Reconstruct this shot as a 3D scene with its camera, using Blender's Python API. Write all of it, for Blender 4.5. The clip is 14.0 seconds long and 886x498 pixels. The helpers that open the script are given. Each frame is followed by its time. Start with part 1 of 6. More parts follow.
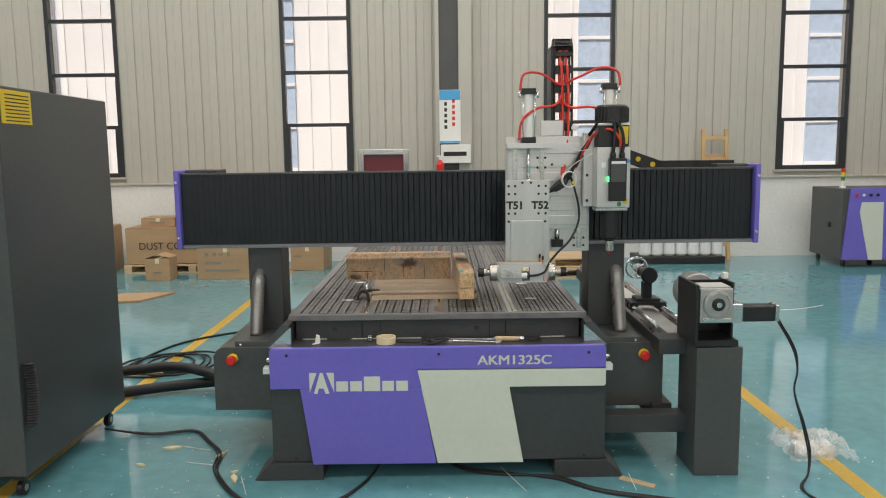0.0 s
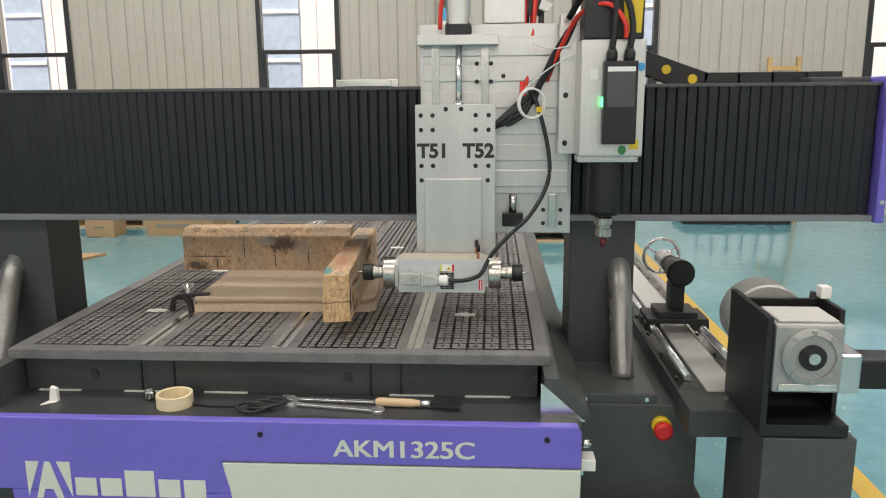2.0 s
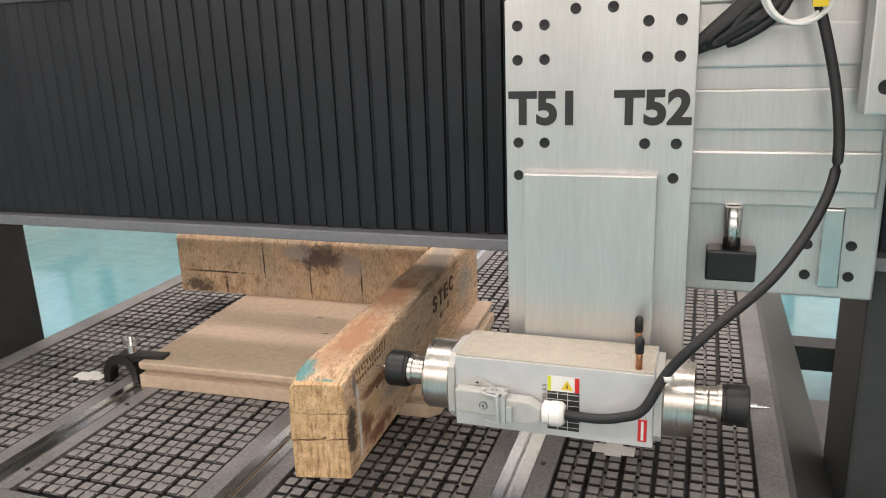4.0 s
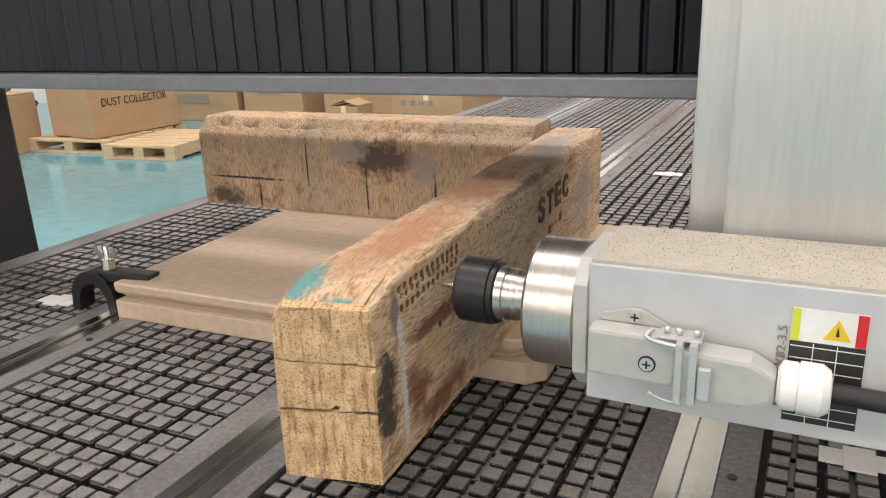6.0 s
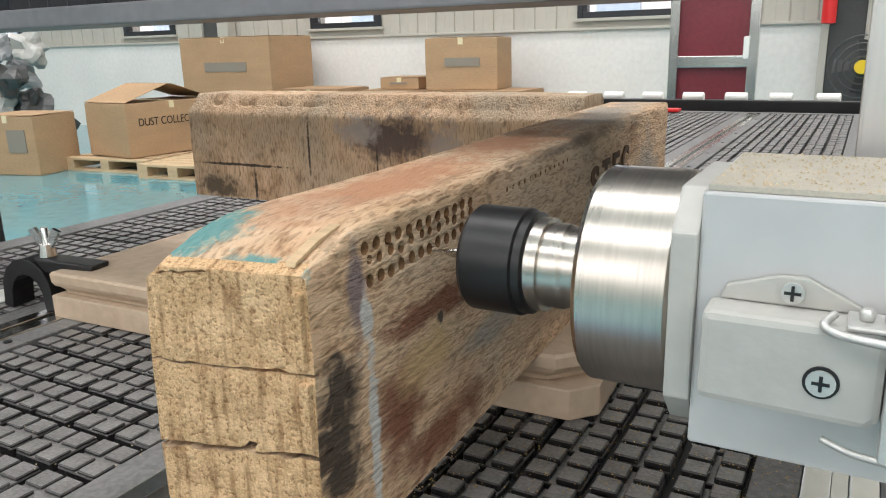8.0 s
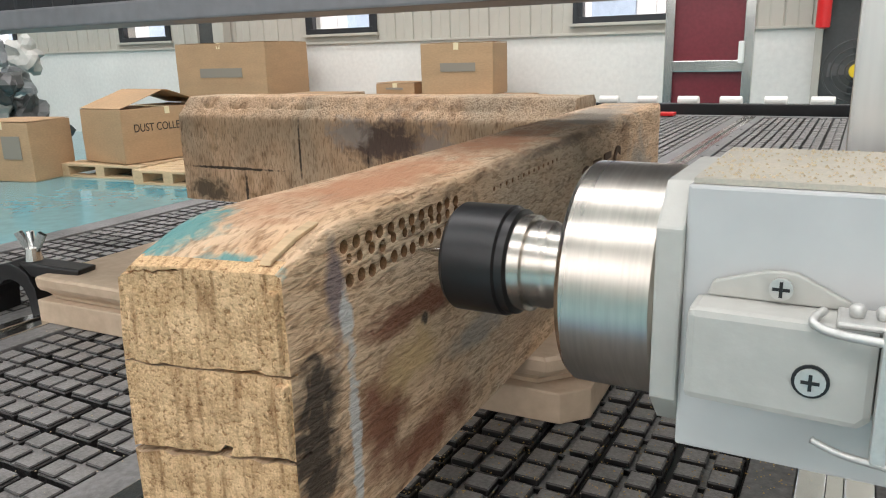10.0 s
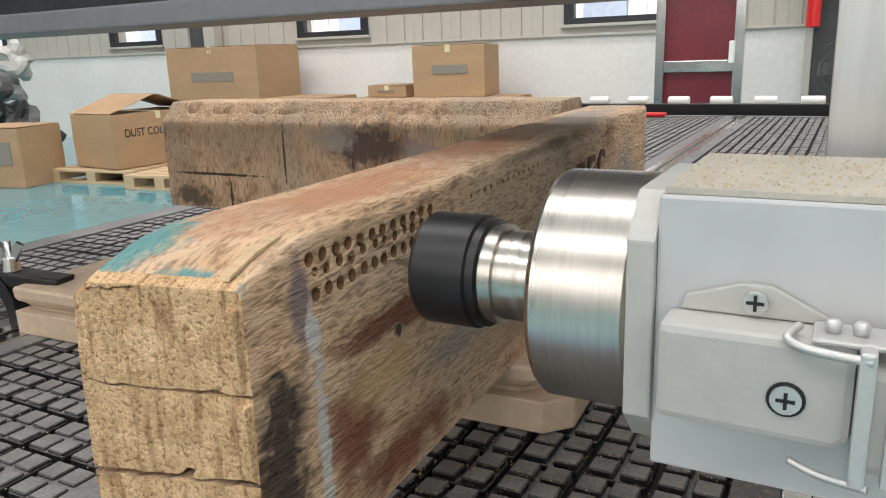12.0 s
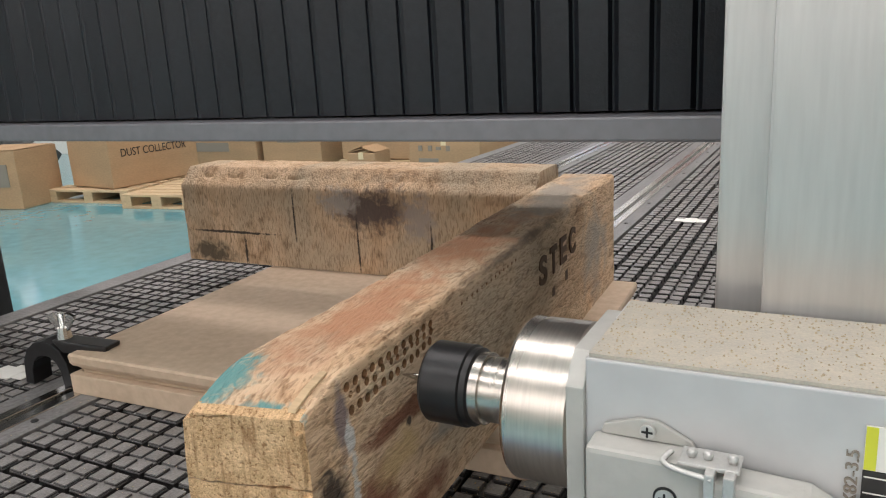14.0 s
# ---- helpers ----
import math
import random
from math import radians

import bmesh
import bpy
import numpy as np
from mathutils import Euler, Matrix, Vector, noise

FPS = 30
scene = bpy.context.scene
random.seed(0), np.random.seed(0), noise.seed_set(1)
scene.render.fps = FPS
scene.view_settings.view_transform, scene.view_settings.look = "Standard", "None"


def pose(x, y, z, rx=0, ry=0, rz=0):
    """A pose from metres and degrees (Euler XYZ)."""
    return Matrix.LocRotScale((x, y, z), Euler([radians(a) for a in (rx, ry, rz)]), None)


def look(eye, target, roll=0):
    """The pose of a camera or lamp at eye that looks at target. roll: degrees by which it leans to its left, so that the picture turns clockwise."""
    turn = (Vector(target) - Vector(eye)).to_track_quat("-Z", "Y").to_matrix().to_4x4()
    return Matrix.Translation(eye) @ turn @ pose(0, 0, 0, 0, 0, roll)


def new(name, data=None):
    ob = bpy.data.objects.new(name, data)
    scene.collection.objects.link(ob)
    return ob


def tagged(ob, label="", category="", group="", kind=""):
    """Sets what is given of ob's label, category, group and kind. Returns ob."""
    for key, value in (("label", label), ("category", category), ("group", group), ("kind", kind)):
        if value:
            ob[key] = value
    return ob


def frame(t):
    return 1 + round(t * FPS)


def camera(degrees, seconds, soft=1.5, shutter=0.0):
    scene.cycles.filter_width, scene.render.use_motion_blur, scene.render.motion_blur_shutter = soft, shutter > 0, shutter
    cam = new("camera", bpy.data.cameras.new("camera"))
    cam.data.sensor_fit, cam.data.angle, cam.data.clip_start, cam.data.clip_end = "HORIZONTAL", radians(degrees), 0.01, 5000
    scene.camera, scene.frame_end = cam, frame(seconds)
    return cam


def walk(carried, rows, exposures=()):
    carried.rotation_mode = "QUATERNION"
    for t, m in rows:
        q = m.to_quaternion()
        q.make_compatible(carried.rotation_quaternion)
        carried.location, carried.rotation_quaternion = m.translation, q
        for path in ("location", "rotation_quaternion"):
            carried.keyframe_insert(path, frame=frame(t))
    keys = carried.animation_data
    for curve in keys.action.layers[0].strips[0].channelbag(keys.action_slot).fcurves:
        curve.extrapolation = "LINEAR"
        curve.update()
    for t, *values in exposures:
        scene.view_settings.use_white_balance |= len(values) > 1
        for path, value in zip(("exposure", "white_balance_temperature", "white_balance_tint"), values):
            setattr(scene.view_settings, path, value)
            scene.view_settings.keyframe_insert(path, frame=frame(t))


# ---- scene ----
cam = camera(60.5, 14.0, soft=1.1)
PATH = [
    (0, (0.035, -3.6, 1.539), (0.033, -1.615, 1.289), -0.7),
    (0.5, (0.161, -3.201, 1.514), (0.178, -1.222, 1.225), 0.0),
    (1, (0.261, -2.74, 1.512), (0.295, -0.768, 1.184), -0.3),
    (1.5, (0.459, -2.287, 1.478), (0.419, -0.322, 1.108), -0.7),
    (2, (0.568, -1.857, 1.419), (0.441, 0.1, 1.026), -0.5),
    (4.3, (0.586, -0.509, 1.335), (-0.116, 1.281, 0.784), -2.5),
    (4.5, (0.557, -0.425, 1.285), (-0.189, 1.347, 0.735), -2.6),
    (5, (0.483, -0.307, 1.205), (-0.321, 1.44, 0.654), -2.4),
    (5.5, (0.44, -0.267, 1.141), (-0.384, 1.46, 0.56), -1.9),
    (6, (0.428, -0.261, 1.134), (-0.418, 1.447, 0.526), -2.2),
    (6.5, (0.404, -0.23, 1.116), (-0.491, 1.449, 0.5), -2.5),
    (7, (0.361, -0.135, 1.076), (-0.57, 1.538, 0.497), -2.1),
    (7.5, (0.354, -0.085, 1.035), (-0.592, 1.594, 0.499), -1.7),
    (8, (0.357, -0.083, 1.029), (-0.585, 1.604, 0.511), -1.4),
    (8.2, (0.353, -0.081, 1.023), (-0.582, 1.609, 0.506), -1.5),
    (10.5, (0.361, -0.068, 1.024), (-0.575, 1.626, 0.522), -1.6),
    (11, (0.362, -0.061, 1.022), (-0.57, 1.636, 0.519), -1.8),
    (11.5, (0.362, -0.061, 1.023), (-0.565, 1.639, 0.521), -1.9),
    (12, (0.363, -0.06, 1.025), (-0.561, 1.642, 0.525), -2.0),
    (12.5, (0.369, -0.057, 1.027), (-0.557, 1.645, 0.53), -2.2),
    (13, (0.381, -0.094, 1.033), (-0.544, 1.606, 0.531), -2.6),
    (13.5, (0.398, -0.124, 1.061), (-0.526, 1.583, 0.578), -3.0),
    (14, (0.411, -0.146, 1.121), (-0.498, 1.565, 0.626), -3.3),
]
EXPOSURE = [(0.0, 0.0, 6950, 17), (1.5, 0.18, 7000, 18), (2.2, 0.28, 7000, 18), (4.5, 0.62, 7150, 25), (5.5, 0.6, 7000, 22), (6.5, 0.68, 7150, 29), (7.0, 0.8, 7400, 38), (7.5, 0.62, 6700, 19), (8.2, 0.58, 6500, 16), (11.0, 0.5, 6600, 18), (12.5, 0.48, 6550, 17), (13.0, 0.48, 6400, 13), (14.0, 0.3, 6750, 20)]
walk(cam, [(t, look(eye, target, roll)) for t, eye, target, roll in PATH], EXPOSURE)

# ---- light ----
BACK_W, ROOF_W = 80.0, 150.0
FAR_X = (-12.1, -8.8, -5.54, -2.24, 1.485, 4.82, 8.2)
world = bpy.data.worlds.new("sky")
scene.world = world
world.use_nodes = True
wn = world.node_tree
sky = wn.nodes.new("ShaderNodeTexSky")
sky.sky_type = "NISHITA"
sky.sun_disc = False
sky.sun_elevation, sky.sun_rotation = radians(60), radians(206)
wn.links.new(sky.outputs[0], wn.nodes["Background"].inputs[0])
wn.nodes["Background"].inputs[1].default_value = 0.15
sun = new("sun", bpy.data.lights.new("sun", "SUN"))
sun.data.energy, sun.data.angle, sun.data.color = 5.0, radians(0.6), (1.0, 0.95, 0.88)
sun.matrix_world = look((0, 0, 0), (0.22, 0.45, -0.87))


def area_light(name, m, w, h, power, color=(1, 1, 1)):
    lamp = new(name, bpy.data.lights.new(name, "AREA"))
    lamp.data.shape, lamp.data.size, lamp.data.size_y = "RECTANGLE", w, h
    lamp.data.energy, lamp.data.color = power, color
    lamp.matrix_world = m
    return lamp


# daylight of the tall windows behind the camera, and of the roof lights
for wx in (-7.0, -3.0, 1.0, 5.0, 9.0):
    area_light("window_daylight", look((wx, -8.85, 3.6), (wx, 0, 2.4)), 1.6, 5.0, BACK_W, (1.0, 0.98, 0.95))
for ly in (-4.5, 1.0, 5.0):
    area_light("roof_light", look((-1.5, ly, 7.7), (-1.5, ly, 0)), 20.0, 1.0, 3 * ROOF_W, (1.0, 0.99, 0.96))

# ---- materials ----


def material(name, color, rough=0.5, metal=0.0, vary=0.0, scale=8.0, bump=0.0, bump_scale=120.0, coat=0.0, stretch=(1, 1, 1), second=None):
    """A surface with two scales of colour variation, uneven gloss and fine relief."""
    m = bpy.data.materials.new(name)
    m.use_nodes = True
    n, k = m.node_tree.nodes, m.node_tree.links
    b = n["Principled BSDF"]
    b.inputs["Roughness"].default_value, b.inputs["Metallic"].default_value = rough, metal
    b.inputs["Base Color"].default_value = (*color, 1)
    if coat:
        b.inputs["Coat Weight"].default_value, b.inputs["Coat Roughness"].default_value = coat, 0.08
    tc, mp = n.new("ShaderNodeTexCoord"), n.new("ShaderNodeMapping")
    mp.inputs["Scale"].default_value = stretch
    k.new(tc.outputs["Object"], mp.inputs[0])
    if vary:
        big, fine = n.new("ShaderNodeTexNoise"), n.new("ShaderNodeTexNoise")
        big.inputs["Scale"].default_value, big.inputs["Detail"].default_value = scale, 5
        fine.inputs["Scale"].default_value, fine.inputs["Detail"].default_value = scale * 14, 3
        add = n.new("ShaderNodeMath")
        add.operation = "ADD"
        half = n.new("ShaderNodeMath")
        half.operation, half.inputs[1].default_value = "MULTIPLY", 0.5
        ramp = n.new("ShaderNodeValToRGB")
        other = second or tuple(min(1, c * (1 + vary)) for c in color)
        low = tuple(c * (1 - vary) for c in color)
        ramp.color_ramp.elements[0].position, ramp.color_ramp.elements[1].position = 0.36, 0.64
        ramp.color_ramp.elements[0].color, ramp.color_ramp.elements[1].color = (*low, 1), (*other, 1)
        for t in (big, fine):
            k.new(mp.outputs[0], t.inputs["Vector"])
        k.new(big.outputs[0], add.inputs[0])
        k.new(fine.outputs[0], add.inputs[1])
        k.new(add.outputs[0], half.inputs[0])
        k.new(half.outputs[0], ramp.inputs[0])
        k.new(ramp.outputs[0], b.inputs["Base Color"])
        mr = n.new("ShaderNodeMapRange")
        mr.inputs[3].default_value, mr.inputs[4].default_value = max(0.03, rough * 0.8), min(1, rough * 1.25)
        k.new(big.outputs[0], mr.inputs[0])
        k.new(mr.outputs[0], b.inputs["Roughness"])
    if bump:
        t, bp = n.new("ShaderNodeTexNoise"), n.new("ShaderNodeBump")
        t.inputs["Scale"].default_value, t.inputs["Detail"].default_value = bump_scale, 4
        bp.inputs["Strength"].default_value, bp.inputs["Distance"].default_value = bump, 0.002
        k.new(mp.outputs[0], t.inputs["Vector"])
        k.new(t.outputs[0], bp.inputs["Height"])
        k.new(bp.outputs[0], b.inputs["Normal"])
    return m


def glow(name, color, strength):
    m = bpy.data.materials.new(name)
    m.use_nodes = True
    b = m.node_tree.nodes["Principled BSDF"]
    b.inputs["Base Color"].default_value = (*color, 1)
    b.inputs["Emission Color"].default_value, b.inputs["Emission Strength"].default_value = (*color, 1), strength
    return m


GREY = material("dark grey enamel", (0.040, 0.043, 0.044), 0.42, 0, 0.14, 3, 0.12, 260)
GREY_BOX = material("grey enamel", (0.062, 0.065, 0.064), 0.34, 0, 0.12, 3, 0.1, 260)
PURPLE = material("purple enamel", (0.155, 0.125, 0.52), 0.32, 0, 0.05, 3, 0.06, 300)
CREAM = material("cream enamel", (0.62, 0.64, 0.55), 0.35, 0, 0.03, 3, 0.06, 300)
SILVER = material("milled aluminium", (0.60, 0.592, 0.575), 0.33, 0.75, 0.06, 4, 0.04, 90, stretch=(5, 5, 0.4))
RAIL = material("ground steel", (0.62, 0.62, 0.60), 0.2, 1.0, 0.12, 6, 0.04, 200)
STEEL = material("turned steel", (0.54, 0.50, 0.45), 0.27, 1.0, 0.1, 4, 0.06, 60, stretch=(14, 1, 1))
CHROME = material("bright chrome", (0.75, 0.75, 0.75), 0.2, 0.85)
ZINC = material("zinc plated steel", (0.55, 0.55, 0.53), 0.35, 0.5, 0.08, 40)
BODY = material("light grey anodised housing", (0.53, 0.54, 0.54), 0.36, 0.05, 0.05, 4, 0.04, 220)
DUSTY = material("housing under sawdust", (0.47, 0.45, 0.39), 0.55, 0, 0.10, 60, 0.25, 500, second=(0.55, 0.50, 0.41))
CAST = material("cast aluminium", (0.36, 0.36, 0.345), 0.42, 0.35, 0.12, 25, 0.3, 120)
HOUSING = material("grey cast housing", (0.47, 0.47, 0.44), 0.5, 0.1, 0.06, 8, 0.12, 240)
BLACK = material("black oxide", (0.016, 0.016, 0.017), 0.38, 0.2, 0.2, 9, 0.05, 200)
RUBBER = material("black rubber", (0.014, 0.014, 0.015), 0.55, 0, 0.2, 20, 0.1, 300)
BELLOWS = material("black bellows cloth", (0.0095, 0.0115, 0.0155), 0.36, 0, 0.25, 12, 0.12, 500)
BELLOWS.node_tree.nodes["Principled BSDF"].inputs["Specular IOR Level"].default_value = 0.38
STRIP = material("grey steel strip", (0.20, 0.20, 0.215), 0.4, 0.3, 0.1, 6)
RED_HOSE = material("red hose", (0.72, 0.045, 0.03), 0.3)
RED = material("red plastic", (0.65, 0.02, 0.02), 0.3)
YELLOW = material("yellow plastic", (0.75, 0.52, 0.02), 0.4)
GREEN = material("green label", (0.03, 0.25, 0.08), 0.4)
BLUE_LABEL = material("blue label", (0.05, 0.35, 0.65), 0.4)
WHITE = material("white plastic", (0.78, 0.77, 0.73), 0.42, 0, 0.04, 10)
LETTER = material("black lettering", (0.02, 0.02, 0.02), 0.5)
BRACE = material("bare bent steel", (0.24, 0.235, 0.225), 0.28, 0.55, 0.12, 5, 0.05, 120)
GREY_INK = material("grey print", (0.25, 0.22, 0.18), 0.7)
CARD = material("brown cardboard", (0.42, 0.27, 0.15), 0.75, 0, 0.12, 2.5, 0.2, 80, stretch=(1, 1, 3))
TAPE = material("masking tape", (0.72, 0.62, 0.40), 0.6, 0, 0.06, 20)
MDF = material("fibreboard", (0.51, 0.39, 0.275), 0.72, 0, 0.13, 6, 0.1, 400, second=(0.57, 0.44, 0.325))
PALLET = material("pale pallet wood", (0.55, 0.40, 0.24), 0.7, 0, 0.2, 3, 0.25, 60, stretch=(1, 8, 8))
COPPER = material("copper tip", (0.62, 0.27, 0.14), 0.28, 1.0)
PANEL_WALL = material("cream corrugated cladding", (0.46, 0.44, 0.385), 0.36, 0, 0.03, 0.7, 0.04, 30)
PLASTER = material("white painted plaster", (0.74, 0.735, 0.70), 0.75, 0, 0.06, 1.6, 0.15, 40)
FRAME = material("dark window frame", (0.018, 0.020, 0.024), 0.4, 0, 0.1, 6)
WOOD_LADDER = material("yellow ladder wood", (0.52, 0.33, 0.14), 0.6, 0, 0.15, 5)
MAROON = material("maroon cabinet", (0.17, 0.02, 0.03), 0.3, 0, 0.15, 3)
DARK_BOARD = material("dark rubber board", (0.15, 0.147, 0.145), 0.38, 0, 0.35, 14, 0.5, 160)
PAD = material("dusty black rubber with shaded sides", (0.19, 0.183, 0.177), 0.36, 0, 0.3, 30, 0.45, 260)


def shade_sides(m, bare, level):
    """Tops keep the dusty, sheen-lightened colour; upright sides get gap shade as dark colour."""
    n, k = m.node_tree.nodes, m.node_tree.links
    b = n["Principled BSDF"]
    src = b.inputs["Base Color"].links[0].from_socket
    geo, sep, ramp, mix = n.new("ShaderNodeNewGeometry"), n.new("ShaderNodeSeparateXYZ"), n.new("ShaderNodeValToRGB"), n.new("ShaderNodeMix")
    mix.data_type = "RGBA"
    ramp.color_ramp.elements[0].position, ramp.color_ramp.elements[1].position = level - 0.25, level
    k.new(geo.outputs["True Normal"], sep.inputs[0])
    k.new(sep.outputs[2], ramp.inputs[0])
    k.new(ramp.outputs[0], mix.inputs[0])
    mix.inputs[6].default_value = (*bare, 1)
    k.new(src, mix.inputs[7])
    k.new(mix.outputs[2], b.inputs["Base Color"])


# near-black pad sides: the shade in the gaps, put into the colour
shade_sides(PAD, (0.022, 0.021, 0.021), 0.9)
OUT_WALL = material("white outside cladding", (0.92, 0.92, 0.90), 0.6, 0, 0.03, 1)
OUT_GLASS = material("blue outside glazing", (0.50, 0.62, 0.76), 0.15, 0, 0.15, 0.6)
GROUND = material("concrete yard", (0.5, 0.49, 0.46), 0.85, 0, 0.08, 0.5)
LAMP_GREEN = glow("green indicator", (0.05, 1.0, 0.25), 3.0)
LINE = material("yellow floor paint", (0.56, 0.36, 0.05), 0.3, 0, 0.12, 4, 0.1, 90)
TEAL = material("teal epoxy", (0.11, 0.29, 0.325), 0.09, 0, 0.14, 0.8, 0.05, 3.0)
WRAP = material("clear plastic wrap", (0.75, 0.76, 0.75), 0.15, 0, 0.1, 30, 0.6, 60)
GREY_WRAP = material("grey plastic wrap", (0.36, 0.38, 0.39), 0.3, 0, 0.2, 12, 0.6, 40)
CEIL = material("white ceiling sheet", (0.7, 0.7, 0.68), 0.6, 0, 0.03, 1)

# ---- building blocks ----


def part(name, bm, mat, parent=None, label=""):
    """Links a bmesh as one mesh object, under a thing or a part."""
    me = bpy.data.meshes.new(name)
    bm.normal_update()
    bm.to_mesh(me)
    bm.free()
    me.materials.append(mat)
    ob = new(name, me)
    if parent:
        ob.parent = parent
    if label:
        ob["label"] = label
    return ob


def thing(name, label, category, group="", m=None, kind=""):
    ob = new(name)
    ob.empty_display_size = 0.05
    if m is not None:
        ob.matrix_world = m
    return tagged(ob, label, category, group, kind)


def box(x0, x1, y0, y1, z0, z1, bevel=0.0, segments=2):
    bm = bmesh.new()
    bmesh.ops.create_cube(bm, size=1, matrix=Matrix.LocRotScale(((x0 + x1) / 2, (y0 + y1) / 2, (z0 + z1) / 2), None, (x1 - x0, y1 - y0, z1 - z0)))
    if bevel:
        bmesh.ops.bevel(bm, geom=bm.edges[:], offset=bevel, segments=segments, profile=0.6, affect="EDGES")
    return bm


def merge(*bms):
    out = bmesh.new()
    for b in bms:
        me = bpy.data.meshes.new("piece")
        b.to_mesh(me)
        b.free()
        out.from_mesh(me)
        bpy.data.meshes.remove(me)
    return out


def turned(profile, axis="z", at=(0, 0, 0), sides=40, smooth=True):
    """A lathe: profile of (radius, height) pairs, closed at both ends."""
    bm = bmesh.new()
    rings = []
    for r, h in profile:
        ring = []
        for i in range(sides):
            a = 2 * math.pi * i / sides
            c, d = r * math.cos(a), r * math.sin(a)
            p = {"z": (c, d, h), "x": (h, c, d), "y": (d, h, c)}[axis]
            ring.append(bm.verts.new(Vector(p) + Vector(at)))
        rings.append(ring)
    for a, b in zip(rings, rings[1:]):
        for i in range(sides):
            f = bm.faces.new((a[i], a[(i + 1) % sides], b[(i + 1) % sides], b[i]))
            f.smooth = smooth
    bm.faces.new(rings[0][::-1])
    bm.faces.new(rings[-1])
    bmesh.ops.recalc_face_normals(bm, faces=bm.faces[:])
    for e in bm.edges:
        if len(e.link_faces) == 2 and e.calc_face_angle(0) > 0.32:
            e.smooth = False
    return bm


def prism(points, axis, lo, hi, bevel=0.0):
    """A flat outline of (a, b) pairs pushed along an axis from lo to hi."""
    bm = bmesh.new()
    place = {"x": lambda a, b, h: (h, a, b), "y": lambda a, b, h: (a, h, b), "z": lambda a, b, h: (a, b, h)}[axis]
    v0 = [bm.verts.new(place(a, b, lo)) for a, b in points]
    v1 = [bm.verts.new(place(a, b, hi)) for a, b in points]
    n = len(points)
    bm.faces.new(v0)
    bm.faces.new(v1[::-1])
    for i in range(n):
        bm.faces.new((v0[i], v1[i], v1[(i + 1) % n], v0[(i + 1) % n]))
    bmesh.ops.recalc_face_normals(bm, faces=bm.faces[:])
    if bevel:
        bmesh.ops.bevel(bm, geom=bm.edges[:], offset=bevel, segments=2, profile=0.6, affect="EDGES")
    return bm


def tube(points, radius, sides=10, smooth_steps=6):
    """A round cable through the points, as a mesh."""
    pts = [Vector(p) for p in points]
    path = []
    for i in range(len(pts) - 1):
        p0, p1, p2, p3 = pts[max(i - 1, 0)], pts[i], pts[i + 1], pts[min(i + 2, len(pts) - 1)]
        for j in range(smooth_steps):
            t = j / smooth_steps
            path.append(0.5 * ((2 * p1) + (p2 - p0) * t + (2 * p0 - 5 * p1 + 4 * p2 - p3) * t * t + (3 * p1 - p0 - 3 * p2 + p3) * t ** 3))
    path.append(pts[-1])
    bm = bmesh.new()
    rings, up = [], Vector((0.13, 0.21, 0.97))
    for i, p in enumerate(path):
        d = (path[min(i + 1, len(path) - 1)] - path[max(i - 1, 0)]).normalized()
        u = d.cross(up)
        u = u.normalized() if u.length > 1e-4 else d.orthogonal().normalized()
        v = d.cross(u).normalized()
        rings.append([bm.verts.new(p + radius * (math.cos(2 * math.pi * k / sides) * u + math.sin(2 * math.pi * k / sides) * v)) for k in range(sides)])
    for a, b in zip(rings, rings[1:]):
        for k in range(sides):
            bm.faces.new((a[k], a[(k + 1) % sides], b[(k + 1) % sides], b[k])).smooth = True
    bm.faces.new(rings[0])
    bm.faces.new(rings[-1][::-1])
    bmesh.ops.recalc_face_normals(bm, faces=bm.faces[:])
    return bm


def lettering(name, text, size, m, mat, parent, width=None, bold=0.0):
    """Text in the built-in font as a thin mesh; m places its lower left corner, x along the line, y up."""
    cu = bpy.data.curves.new(name, "FONT")
    cu.body, cu.size, cu.extrude, cu.offset = text, size, 0.0006, bold
    tmp = new("tmp", cu)
    bpy.context.view_layer.update()
    me = bpy.data.meshes.new_from_object(tmp.evaluated_get(bpy.context.evaluated_depsgraph_get()))
    bpy.data.objects.remove(tmp)
    if width:
        xs = [v.co.x for v in me.vertices]
        f, x0 = width / (max(xs) - min(xs)), min(xs)
        for v in me.vertices:
            v.co.x = (v.co.x - x0) * f
    me.materials.clear()
    me.materials.append(mat)
    ob = new(name, me)
    if parent:
        ob.parent = parent
    ob.matrix_basis = m
    return ob


FACE_Y = pose(0, 0, 0, 90, 0, 0)  # text standing up, read from the camera's side

# ---- the hall ----
HALL = dict(x0=-16.0, x1=12.0, y0=-9.0, y1=7.4, top=8.0)
SILL, HEAD, BAND = 1.25, 6.6, 1.135
WIN_W = 1.0


